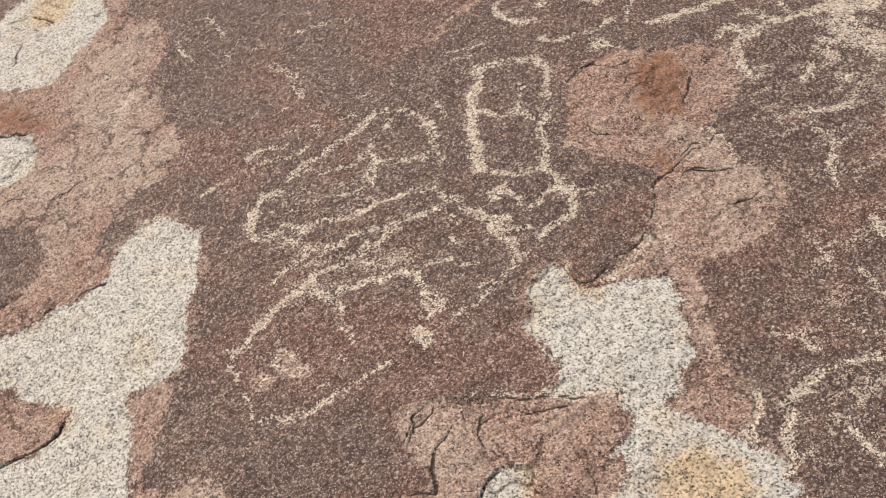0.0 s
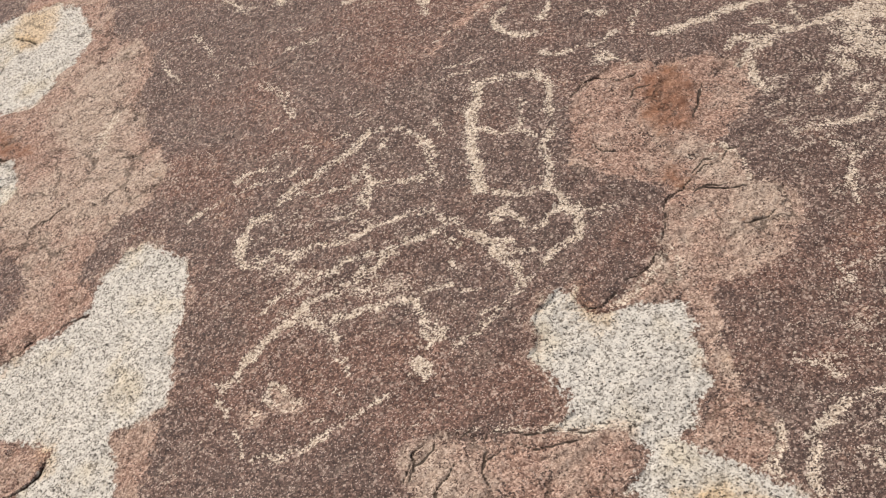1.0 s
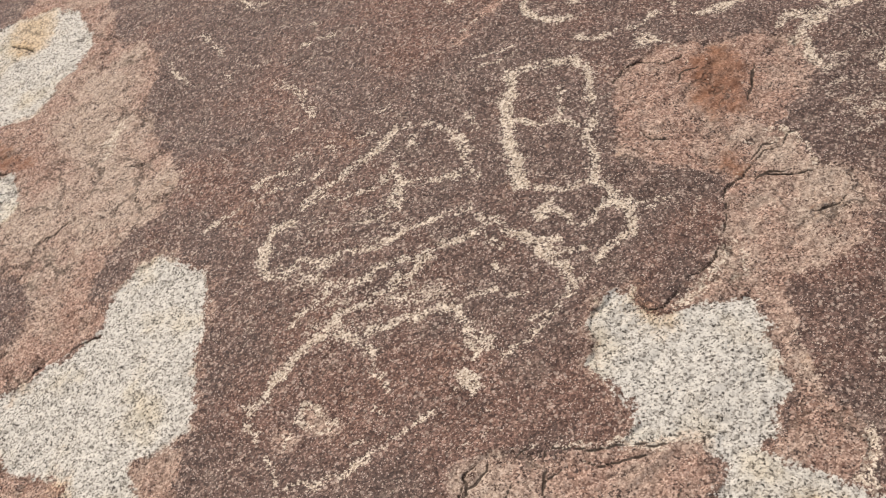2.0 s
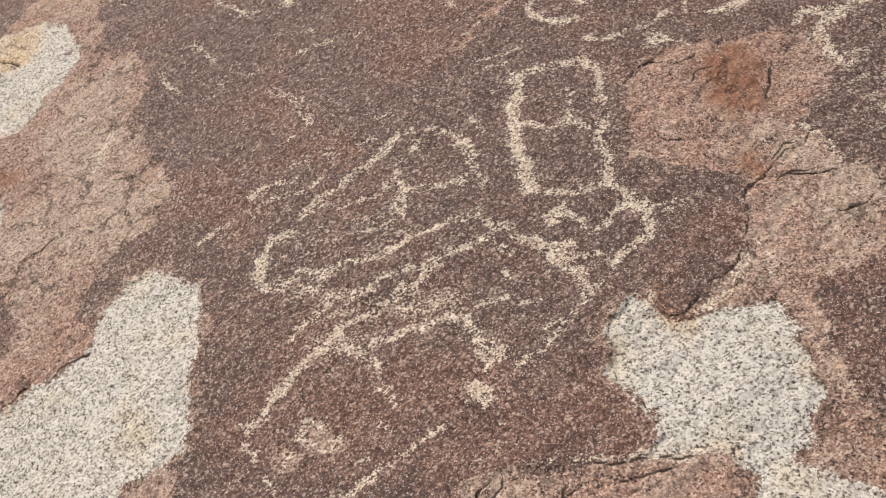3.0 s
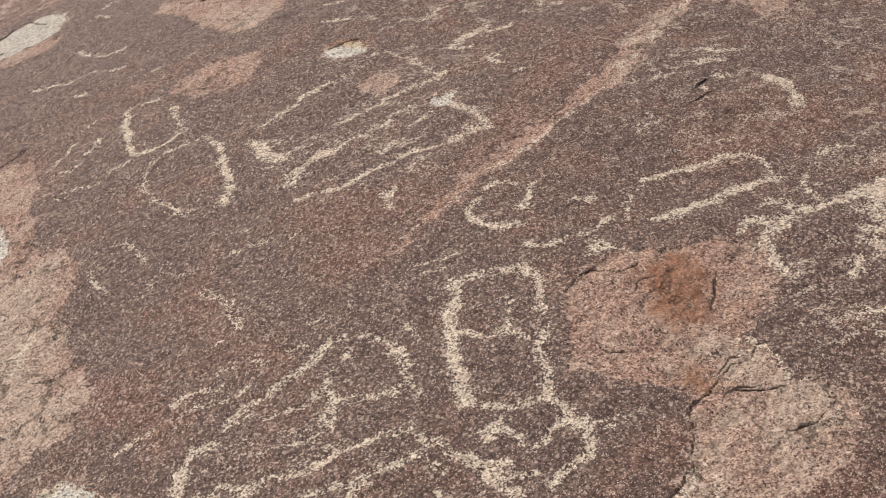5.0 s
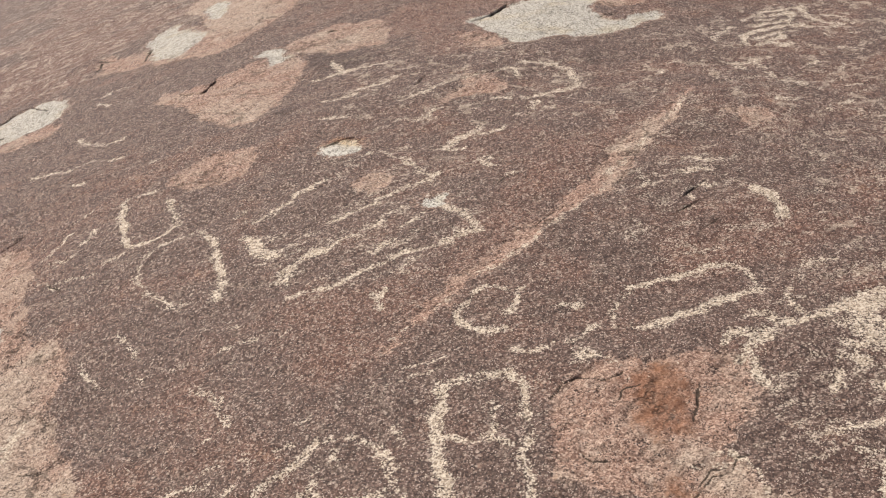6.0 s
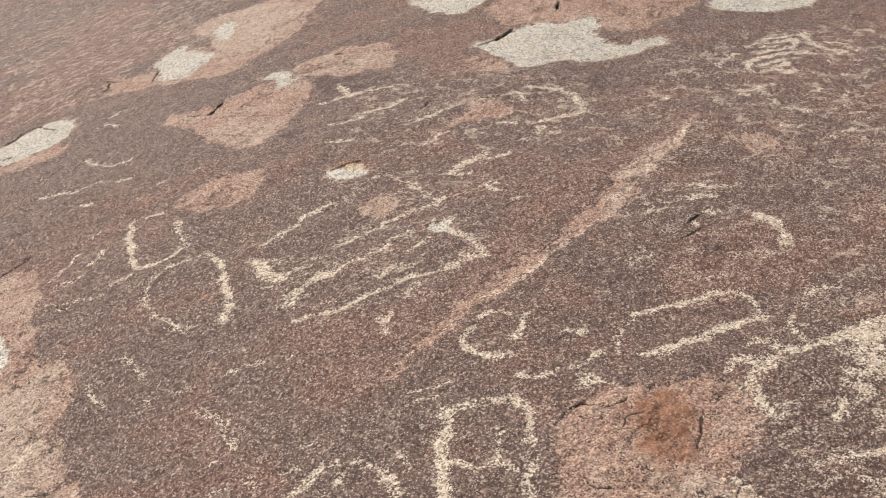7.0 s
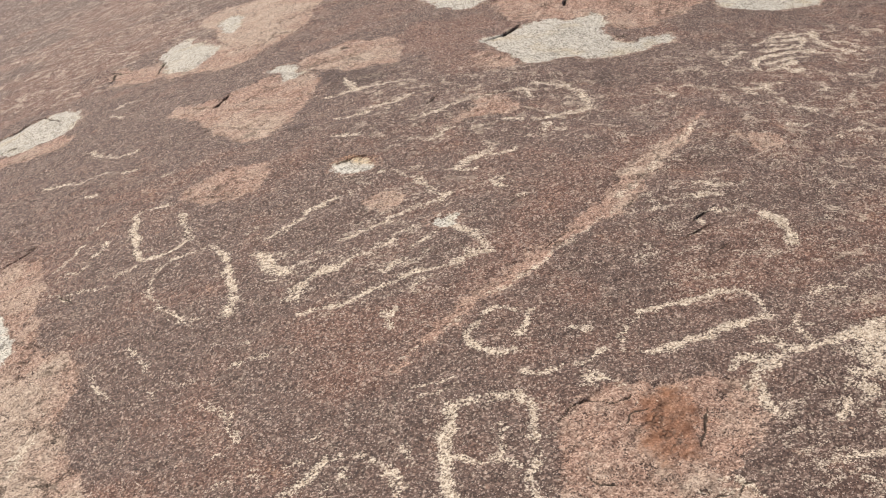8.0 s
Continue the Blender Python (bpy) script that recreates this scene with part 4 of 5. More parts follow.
figure("pecked closed loop with long straight sides",
       (19, 0.94, [(-0.525, -0.196), (-0.538, -0.205), (-0.550, -0.215), (-0.559, -0.225)]),
       (18, 0.77, [(-0.559, -0.225), (-0.567, -0.242), (-0.576, -0.254)]),
       (15, 0.72, [(-0.572, -0.252), (-0.580, -0.270), (-0.592, -0.284), (-0.606, -0.291)]),
       (14, 0.66, [(-0.606, -0.291), (-0.609, -0.311), (-0.600, -0.330)]),
       (15, 0.61, [(-0.600, -0.330), (-0.588, -0.349)]),
       (13, 0.66, [(-0.335, -0.323), (-0.349, -0.334), (-0.365, -0.343), (-0.381, -0.353)]),
       (13, 0.66, [(-0.384, -0.356), (-0.399, -0.369), (-0.413, -0.382)]),
       (12, 0.55, [(-0.418, -0.386), (-0.432, -0.393), (-0.445, -0.400)]),
       (12, 0.50, [(-0.569, -0.380), (-0.555, -0.395), (-0.544, -0.411)]),
       (13, 0.50, [(-0.523, -0.422), (-0.501, -0.425), (-0.485, -0.422), (-0.473, -0.411)]),
       (13, 0.50, [(-0.458, -0.412), (-0.448, -0.405)]),
       (11, 0.44, [(-0.259, -0.259), (-0.250, -0.245), (-0.233, -0.235)]),
       (11, 0.44, [(-0.229, -0.223), (-0.209, -0.200), (-0.190, -0.179)]),
       (15, 0.55, [(-0.526, -0.300), (-0.509, -0.307), (-0.489, -0.323), (-0.482, -0.339), (-0.498, -0.344)]),
       (15, 0.55, [(-0.527, -0.302), (-0.531, -0.320), (-0.517, -0.333)]),
       (14, 0.55, [(-0.554, -0.334), (-0.540, -0.347), (-0.548, -0.360)]),
       (11, 0.50, [(-0.414, -0.327), (-0.427, -0.316)]))
figure("pecked streak on pink granite",
       (20, .8, [(-0.997, 0.359), (-1.004, 0.321), (-0.996, 0.285)]))
figure("pecked long oval, cream on dark varnish",
       (13, 0.65, [(-0.040, 0.451), (-0.027, 0.484), (0.000, 0.515)]),
       (17, 1.00, [(-0.008, 0.514), (0.018, 0.526), (0.045, 0.536), (0.091, 0.562), (0.146, 0.584), (0.162, 0.578)]),
       (17, 1.00, [(0.010, 0.401), (0.049, 0.425), (0.084, 0.441), (0.120, 0.471), (0.173, 0.492), (0.191, 0.503)]),
       (12, 0.55, [(0.162, 0.578), (0.187, 0.552), (0.191, 0.506)]),
       (12, 0.55, [(-0.036, 0.466), (-0.032, 0.413), (0.006, 0.401)]))
figure("large blotched pecked area with branching lines",
       (18, 0.95, [(0.141, 0.316), (0.167, 0.353), (0.204, 0.404), (0.257, 0.422), (0.300, 0.440), (0.346, 0.489), (0.376, 0.502)]),
       (17, 0.85, [(0.138, 0.384), (0.161, 0.369), (0.193, 0.369)]),
       (54, 0.95, [(0.325, 0.440), (0.355, 0.471), (0.387, 0.463)]),
       (78, 0.90, [(0.330, 0.396), (0.357, 0.368), (0.390, 0.354)]),
       (34, 0.85, [(0.303, 0.354), (0.320, 0.313)]),
       (20, 1.00, [(0.163, 0.315), (0.167, 0.279), (0.188, 0.257)]),
       (16, 0.70, [(0.283, 0.327), (0.275, 0.262), (0.263, 0.244)]),
       (16, 0.75, [(0.206, 0.408), (0.193, 0.441), (0.158, 0.427)]),
       (15, 0.65, [(0.234, 0.502), (0.232, 0.455), (0.257, 0.422)]),
       (15, 0.65, [(0.259, 0.568), (0.288, 0.585), (0.315, 0.589)]),
       (15, 0.65, [(0.119, 0.357), (0.146, 0.384), (0.170, 0.383)]))
figure("pecked hook on faded red granite",
       (19, 1.00, [(0.216, 0.835), (0.243, 0.819), (0.253, 0.780), (0.254, 0.731)]))
figure("pecked blotch",
       (17, .8, [(0.102, 0.951), (0.125, 0.961), (0.145, 0.946)]),
       (19, .85, [(0.098, 0.908), (0.122, 0.913), (0.148, 0.913)]),
       (14, .7, [(0.160, 0.956), (0.172, 0.952)]),
       (14, .65, [(0.130, 0.853), (0.143, 0.839), (0.152, 0.848)]),
       (13, .65, [(0.023, 0.846), (0.036, 0.868)]),
       (13, .6, [(0.099, 0.813), (0.105, 0.792)]))
figure("pecked concentric maze-like figure",
       (19, 1.0, [(0.293, 1.853), (0.322, 1.895), (0.353, 1.939)]),
       (18, 1.0, [(0.353, 1.939), (0.387, 1.943), (0.423, 1.969), (0.459, 1.985)]),
       (18, .95, [(0.321, 1.885), (0.354, 1.889), (0.389, 1.913), (0.417, 1.937)]),
       (18, .95, [(0.317, 1.798), (0.349, 1.821), (0.381, 1.844), (0.411, 1.867)]),
       (16, .9, [(0.328, 1.847), (0.361, 1.861)]),
       (19, 1.0, [(0.315, 1.752), (0.344, 1.773), (0.377, 1.805), (0.409, 1.810)]),
       (26, 1.0, [(0.408, 1.800), (0.432, 1.823), (0.447, 1.797)]),
       (20, .95, [(0.450, 1.963), (0.455, 1.894), (0.463, 1.857)]),
       (25, 1.0, [(0.476, 1.868), (0.491, 1.842), (0.512, 1.825)]),
       (20, .95, [(0.469, 1.801), (0.494, 1.796), (0.522, 1.824)]),
       (16, .85, [(0.495, 1.911), (0.524, 1.901), (0.539, 1.862)]),
       (18, .85, [(0.533, 1.872), (0.545, 1.833), (0.560, 1.843)]),
       (18, .9, [(0.414, 1.937), (0.419, 1.888), (0.403, 1.847)]))
figure("pecked spiral-like figure",
       (19, 1.0, [(0.306, 1.742), (0.285, 1.713), (0.277, 1.676), (0.286, 1.634)]),
       (19, 1.0, [(0.283, 1.634), (0.305, 1.627), (0.331, 1.656), (0.352, 1.684)]),
       (18, .95, [(0.349, 1.675), (0.374, 1.714), (0.367, 1.749), (0.352, 1.729)]),
       (18, .95, [(0.357, 1.729), (0.332, 1.708), (0.309, 1.688)]),
       (24, 1.0, [(0.347, 1.658), (0.358, 1.625), (0.381, 1.645)]))
figure("scattered pecked strokes on the upper slope",
       (18, .85, [(0.231, 1.498), (0.260, 1.493), (0.300, 1.528)]),
       (16, .8, [(0.242, 1.483), (0.259, 1.454)]),
       (24, .85, [(0.287, 1.495), (0.304, 1.473)]),
       (18, .75, [(0.307, 1.435), (0.318, 1.407)]),
       (28, .95, [(0.329, 1.378), (0.352, 1.396), (0.367, 1.367)]),
       (16, .7, [(0.300, 1.528), (0.326, 1.539)]),
       (20, .75, [(0.406, 1.493), (0.423, 1.512)]),
       (17, .75, [(0.489, 1.628), (0.511, 1.621), (0.529, 1.613)]),
       (17, .7, [(0.493, 1.571), (0.519, 1.580)]),
       (16, .65, [(0.475, 1.738), (0.487, 1.714)]),
       (16, .65, [(0.529, 1.751), (0.543, 1.742)]),
       (17, .65, [(0.460, 1.456), (0.482, 1.505)]),
       (18, .7, [(0.463, 1.374), (0.496, 1.372)]),
       (18, .75, [(0.401, 1.218), (0.428, 1.248), (0.458, 1.272)]),
       (18, .75, [(0.314, 1.269), (0.336, 1.264), (0.361, 1.280)]),
       (16, .7, [(0.092, 1.507), (0.124, 1.516)]),
       (15, .6, [(0.083, 1.468), (0.072, 1.436)]),
       (17, .65, [(0.209, 1.671), (0.243, 1.763), (0.271, 1.784)]),
       (14, .6, [(0.374, 1.065), (0.404, 1.051)]))
figure("small pecked open loop",
       (17, 0.95, [(-0.277, 0.468), (-0.263, 0.435), (-0.227, 0.419), (-0.199, 0.425)]),
       (12, 0.70, [(-0.280, 0.473), (-0.259, 0.502), (-0.248, 0.532), (-0.225, 0.541), (-0.195, 0.524)]),
       (16, 0.90, [(-0.176, 0.527), (-0.178, 0.500), (-0.187, 0.467)]))
figure("pecked dashed line",
       (15, 0.75, [(-0.182, 0.364), (-0.155, 0.359), (-0.125, 0.370)]),
       (12, 0.60, [(-0.121, 0.377), (-0.087, 0.388), (-0.058, 0.415)]),
       (12, 0.55, [(-0.114, 0.471), (-0.079, 0.476)]),
       (27, 1.00, [(-0.083, 0.350), (-0.081, 0.334), (-0.079, 0.345)]))
figure("faint scratched lines beside the rectangle",
       (11, 0.50, [(-0.376, 0.328), (-0.335, 0.351), (-0.288, 0.359)]),
       (11, 0.55, [(-0.368, 0.300), (-0.322, 0.318), (-0.282, 0.342)]),
       (11, 0.45, [(-0.407, 0.302), (-0.365, 0.313)]))
figure("pecked small square",
       (15, .85, [(-0.963, 1.085), (-0.988, 1.090), (-1.014, 1.090), (-1.030, 1.077)]),
       (18, .9, [(-1.032, 1.083), (-1.024, 1.036), (-1.009, 0.984), (-0.989, 0.931)]),
       (14, .75, [(-0.989, 0.931), (-0.967, 0.884), (-0.945, 0.856)]),
       (15, .75, [(-0.915, 1.017), (-0.893, 0.976), (-0.870, 0.922)]),
       (14, .75, [(-0.865, 0.911), (-0.876, 0.885), (-0.893, 0.870)]),
       (13, .8, [(-0.944, 0.851), (-0.921, 0.855), (-0.897, 0.867)]))
figure("pecked open circle",
       (12, .75, [(-0.906, 0.797), (-0.890, 0.816), (-0.873, 0.834), (-0.850, 0.851)]),
       (12, .7, [(-0.866, 0.844), (-0.834, 0.854), (-0.802, 0.864)]),
       (17, .7, [(-0.795, 0.853), (-0.769, 0.816), (-0.754, 0.772)]),
       (17, .85, [(-0.755, 0.772), (-0.737, 0.729), (-0.719, 0.690), (-0.708, 0.655)]),
       (22, .85, [(-0.708, 0.655), (-0.707, 0.627), (-0.712, 0.604)]),
       (13, .55, [(-0.905, 0.774), (-0.893, 0.728), (-0.870, 0.684)]),
       (13, .55, [(-0.863, 0.675), (-0.827, 0.636), (-0.790, 0.605)]),
       (12, .5, [(-0.790, 0.605), (-0.765, 0.605)]))
figure("pecked ladder-like figure of parallel bars",
       (24, 1.0, [(-0.698, 0.799), (-0.678, 0.774), (-0.661, 0.746)]),
       (28, 1.0, [(-0.668, 0.748), (-0.646, 0.727), (-0.625, 0.718)]),
       (14, .85, [(-0.626, 0.722), (-0.610, 0.737), (-0.595, 0.749)]),
       (22, .9, [(-0.600, 0.628), (-0.595, 0.652), (-0.586, 0.671)]),
       (19, .95, [(-0.585, 0.675), (-0.574, 0.694), (-0.560, 0.706), (-0.537, 0.708)]),
       (22, 1.0, [(-0.553, 0.708), (-0.532, 0.715), (-0.514, 0.719)]),
       (16, .85, [(-0.519, 0.723), (-0.505, 0.740), (-0.484, 0.747)]),
       (16, .9, [(-0.571, 0.574), (-0.548, 0.583), (-0.525, 0.585), (-0.502, 0.587)]),
       (15, .9, [(-0.505, 0.584), (-0.484, 0.597), (-0.463, 0.617), (-0.437, 0.630)]),
       (15, .9, [(-0.438, 0.634), (-0.412, 0.647), (-0.395, 0.666)]),
       (19, .9, [(-0.400, 0.663), (-0.380, 0.675), (-0.356, 0.678)]),
       (14, .7, [(-0.356, 0.678), (-0.332, 0.689), (-0.315, 0.698)]),
       (13, .7, [(-0.668, 0.874), (-0.648, 0.899), (-0.632, 0.917)]),
       (18, .8, [(-0.637, 0.941), (-0.621, 0.955), (-0.606, 0.969)]),
       (12, .65, [(-0.610, 0.971), (-0.595, 0.985), (-0.575, 0.999)]),
       (15, .75, [(-0.688, 0.854), (-0.676, 0.872), (-0.659, 0.885)]),
       (15, .7, [(-0.542, 0.820), (-0.518, 0.827), (-0.497, 0.844)]),
       (16, .75, [(-0.500, 0.836), (-0.484, 0.858), (-0.459, 0.866)]),
       (15, .8, [(-0.460, 0.883), (-0.438, 0.897), (-0.418, 0.911)]),
       (15, .8, [(-0.419, 0.915), (-0.391, 0.924), (-0.365, 0.938)]),
       (19, .7, [(-0.469, 0.764), (-0.452, 0.772), (-0.437, 0.785)]),
       (15, .7, [(-0.437, 0.802), (-0.421, 0.819), (-0.402, 0.833)]),
       (14, .65, [(-0.445, 0.682), (-0.428, 0.694), (-0.403, 0.716)]),
       (14, .7, [(-0.393, 0.761), (-0.377, 0.782), (-0.362, 0.801)]),
       (20, .85, [(-0.335, 0.821), (-0.314, 0.810), (-0.296, 0.799)]),
       (16, .65, [(-0.296, 0.794), (-0.283, 0.764), (-0.265, 0.734)]),
       (21, .85, [(-0.262, 0.730), (-0.279, 0.720), (-0.301, 0.739)]),
       (18, .85, [(-0.279, 0.720), (-0.300, 0.708), (-0.319, 0.699)]),
       (12, .65, [(-0.479, 1.092), (-0.451, 1.059), (-0.433, 1.039)]),
       (20, .85, [(-0.434, 1.050), (-0.417, 1.026)]),
       (13, .65, [(-0.414, 1.020), (-0.392, 0.981), (-0.369, 0.958)]),
       (16, .8, [(-0.379, 0.950), (-0.360, 0.956)]),
       (12, .5, [(-0.523, 1.076), (-0.505, 1.093), (-0.486, 1.094)]),
       (11, .5, [(-0.371, 0.637), (-0.384, 0.628)]))
figure("pecked star mark below the ladder",
       (21, 0.95, [(-0.425, 0.556), (-0.410, 0.547), (-0.403, 0.556)]),
       (15, 0.65, [(-0.411, 0.541), (-0.410, 0.509)]))
figure("pecked figure with a long tail on the upper slope",
       (16, .8, [(-0.341, 1.470), (-0.314, 1.481), (-0.284, 1.483), (-0.257, 1.502)]),
       (18, .9, [(-0.242, 1.508), (-0.229, 1.467), (-0.216, 1.457)]),
       (17, .8, [(-0.231, 1.539), (-0.198, 1.543), (-0.164, 1.523)]),
       (22, .9, [(-0.161, 1.514), (-0.140, 1.505), (-0.122, 1.487)]),
       (22, .9, [(-0.120, 1.487), (-0.104, 1.439), (-0.096, 1.393)]),
       (21, .9, [(-0.096, 1.386), (-0.117, 1.358), (-0.143, 1.353)]),
       (16, .75, [(-0.148, 1.346), (-0.171, 1.327), (-0.202, 1.317)]),
       (17, .75, [(-0.242, 1.315), (-0.270, 1.326)]),
       (22, .8, [(-0.194, 1.257), (-0.181, 1.288)]),
       (19, .75, [(-0.164, 1.260), (-0.145, 1.259)]),
       (14, .6, [(-0.428, 1.240), (-0.408, 1.273), (-0.385, 1.287)]))
figure("pecked cross-hatched strokes",
       (20, .9, [(-0.350, 1.086), (-0.334, 1.116), (-0.313, 1.129)]),
       (19, .85, [(-0.321, 1.119), (-0.305, 1.145), (-0.293, 1.172)]),
       (15, .75, [(-0.311, 1.140), (-0.285, 1.125), (-0.260, 1.132), (-0.242, 1.159)]),
       (15, .65, [(-0.347, 1.064), (-0.320, 1.059)]),
       (17, .6, [(-0.280, 1.007), (-0.263, 0.979), (-0.246, 0.958)]),
       (15, .6, [(-0.272, 1.016), (-0.247, 1.007), (-0.226, 0.975)]),
       (14, .5, [(-0.229, 0.922), (-0.208, 0.939)]))
figure("pecked dashed lines on the upper slope",
       (16, .8, [(-0.730, 1.604), (-0.700, 1.607), (-0.677, 1.630)]),
       (17, .85, [(-0.677, 1.630), (-0.643, 1.632), (-0.606, 1.642)]),
       (16, .7, [(-0.606, 1.642), (-0.576, 1.648), (-0.541, 1.652)]),
       (19, .8, [(-0.701, 1.729), (-0.679, 1.674), (-0.660, 1.631)]),
       (18, .85, [(-0.596, 1.459), (-0.573, 1.474), (-0.549, 1.489)]),
       (16, .75, [(-0.549, 1.489), (-0.524, 1.504), (-0.504, 1.530)]),
       (16, .7, [(-0.659, 1.414), (-0.624, 1.423), (-0.592, 1.434)]),
       (17, .75, [(-0.454, 1.370), (-0.431, 1.385), (-0.408, 1.409)]),
       (18, .8, [(-0.431, 1.229), (-0.409, 1.248), (-0.398, 1.277)]),
       (16, .7, [(-0.650, 1.310), (-0.619, 1.294), (-0.594, 1.298)]),
       (14, .55, [(-0.399, 1.414), (-0.386, 1.434)]))
figure("faint pecked lines",
       (15, .75, [(-1.374, 1.372), (-1.337, 1.369), (-1.296, 1.364), (-1.261, 1.350)]),
       (17, .8, [(-1.255, 1.365), (-1.238, 1.373), (-1.210, 1.369)]),
       (15, .7, [(-1.162, 1.342), (-1.120, 1.335)]),
       (18, .75, [(-1.222, 1.242), (-1.198, 1.246)]),
       (16, .65, [(-1.337, 1.585), (-1.277, 1.520), (-1.223, 1.482)]),
       (16, .7, [(-1.231, 1.488), (-1.194, 1.477), (-1.177, 1.488)]),
       (14, .55, [(-1.130, 1.028), (-1.117, 1.050), (-1.103, 1.063)]),
       (14, .6, [(-0.990, 0.811), (-0.975, 0.821), (-0.959, 0.832)]),
       (12, .6, [(-1.128, 0.861), (-1.098, 0.861), (-1.081, 0.876)]),
       (12, .55, [(-1.150, 0.891), (-1.139, 0.942), (-1.127, 0.985)]),
       (11, .55, [(-1.121, 0.799), (-1.070, 0.761)]),
       (11, .5, [(-1.084, 0.785), (-1.047, 0.784), (-1.001, 0.779)]),
       (13, .6, [(-1.079, 0.917), (-1.065, 0.933), (-1.066, 0.974)]),
       (14, .5, [(-1.028, 1.251), (-1.017, 1.257)]),
       (20, .65, [(-1.408, 1.908), (-1.360, 1.861)]),
       (24, .5, [(-1.410, 1.983), (-1.395, 2.020), (-1.346, 1.989)]),
       (13, .5, [(-0.744, 0.888), (-0.726, 0.909)]))
figure("faint pecked scratches high on the slope",
       (19, 0.70, [(-2.333, 3.212), (-2.222, 3.236), (-2.110, 3.231)]),
       (17, 0.65, [(-2.341, 3.744), (-2.114, 3.446)]),
       (19, 0.70, [(-1.821, 3.284), (-1.767, 3.400)]),
       (17, 0.65, [(-2.494, 3.666), (-2.306, 3.601)]),
       (17, 0.60, [(-1.775, 2.827), (-1.596, 2.689)]))
figure("scattered small pecked marks",
       (10, 0.72, [(-0.929, 0.497), (-0.907, 0.457), (-0.871, 0.421)]),
       (14, 0.59, [(-0.880, 0.559), (-0.853, 0.527), (-0.826, 0.482)]),
       (10, 0.47, [(-0.812, 0.434), (-0.789, 0.406)]),
       (10, 0.51, [(-0.668, 0.456), (-0.630, 0.462), (-0.603, 0.470)]),
       (10, 0.47, [(-0.569, 0.448), (-0.556, 0.478)]),
       (9, 0.55, [(-0.639, 0.318), (-0.614, 0.268), (-0.619, 0.251)]),
       (9, 0.47, [(-0.694, 0.365), (-0.647, 0.328)]),
       (10, 0.42, [(-0.662, 0.515), (-0.630, 0.504)]))
figure("pecked curved figure with loops",
       (21, .85, [(0.225, -0.453), (0.224, -0.405), (0.237, -0.373), (0.264, -0.347)]),
       (15, .7, [(0.264, -0.347), (0.302, -0.327), (0.348, -0.317)]),
       (20, .75, [(0.178, -0.379), (0.185, -0.419), (0.166, -0.442)]),
       (17, .7, [(0.287, -0.415), (0.310, -0.445), (0.343, -0.479)]),
       (18, .7, [(0.224, -0.461), (0.230, -0.486), (0.222, -0.507)]),
       (12, .5, [(0.291, -0.252), (0.321, -0.270)]))
figure("scattered pecked strokes on dark varnish",
       (18, .8, [(0.238, 0.159), (0.269, 0.176), (0.322, 0.181), (0.351, 0.217)]),
       (13, .6, [(0.276, 0.129), (0.320, 0.130)]),
       (14, .65, [(0.303, 0.107), (0.297, 0.049), (0.305, 0.006)]),
       (23, .85, [(0.354, -0.063), (0.366, -0.085)]),
       (16, .7, [(0.331, -0.163), (0.363, -0.209)]),
       (22, .8, [(0.320, 0.262), (0.336, 0.255)]),
       (13, .5, [(0.270, 0.295), (0.281, 0.251)]),
       (13, .55, [(0.266, -0.116), (0.296, -0.159)]),
       (13, .5, [(0.214, -0.274), (0.259, -0.302)]))
figure("weathered outline of a flake scar",
       (8, 0.42, [(-0.693, 0.382), (-0.672, 0.361), (-0.659, 0.346)]),
       (9, 0.42, [(-0.640, 0.342), (-0.631, 0.309), (-0.618, 0.292)]),
       (9, 0.47, [(-0.623, 0.296), (-0.606, 0.277), (-0.603, 0.256)]),
       (8, 0.38, [(-0.623, 0.244), (-0.637, 0.229)]),
       (9, 0.38, [(-0.563, 0.177), (-0.550, 0.155)]),
       (10, 0.47, [(-0.374, 0.320), (-0.359, 0.303), (-0.344, 0.313)]),
       (8, 0.38, [(-0.336, 0.315), (-0.311, 0.325)]),
       (9, 0.38, [(-0.889, 0.578), (-0.853, 0.532), (-0.826, 0.490)]))
figure("long faint pecked line slanting up to the curl",
       (13, .6, [(-0.263, -0.259), (-0.247, -0.245), (-0.231, -0.233)]),
       (13, .58, [(-0.231, -0.233), (-0.216, -0.213), (-0.201, -0.196)]),
       (13, .6, [(-0.201, -0.194), (-0.186, -0.173), (-0.172, -0.153)]),
       (12, .58, [(-0.172, -0.151), (-0.155, -0.129), (-0.138, -0.105)]),
       (12, .58, [(-0.140, -0.105), (-0.126, -0.085), (-0.111, -0.069)]))
figure("faint scratched lines beside the dome figure",
       (12, .6, [(-0.679, 0.120), (-0.665, 0.134), (-0.640, 0.139), (-0.615, 0.140)]),
       (11, .52, [(-0.680, 0.088), (-0.652, 0.097), (-0.619, 0.103)]),
       (11, .55, [(-0.621, 0.103), (-0.591, 0.112), (-0.565, 0.127)]),
       (11, .55, [(-0.626, 0.173), (-0.599, 0.177)]),
       (11, .52, [(-0.756, 0.037), (-0.730, 0.062), (-0.701, 0.078)]))
figure("small square's worn side on dark varnish",
       (19, .8, [(-0.917, 1.022), (-0.896, 0.981), (-0.876, 0.937), (-0.863, 0.907)]))

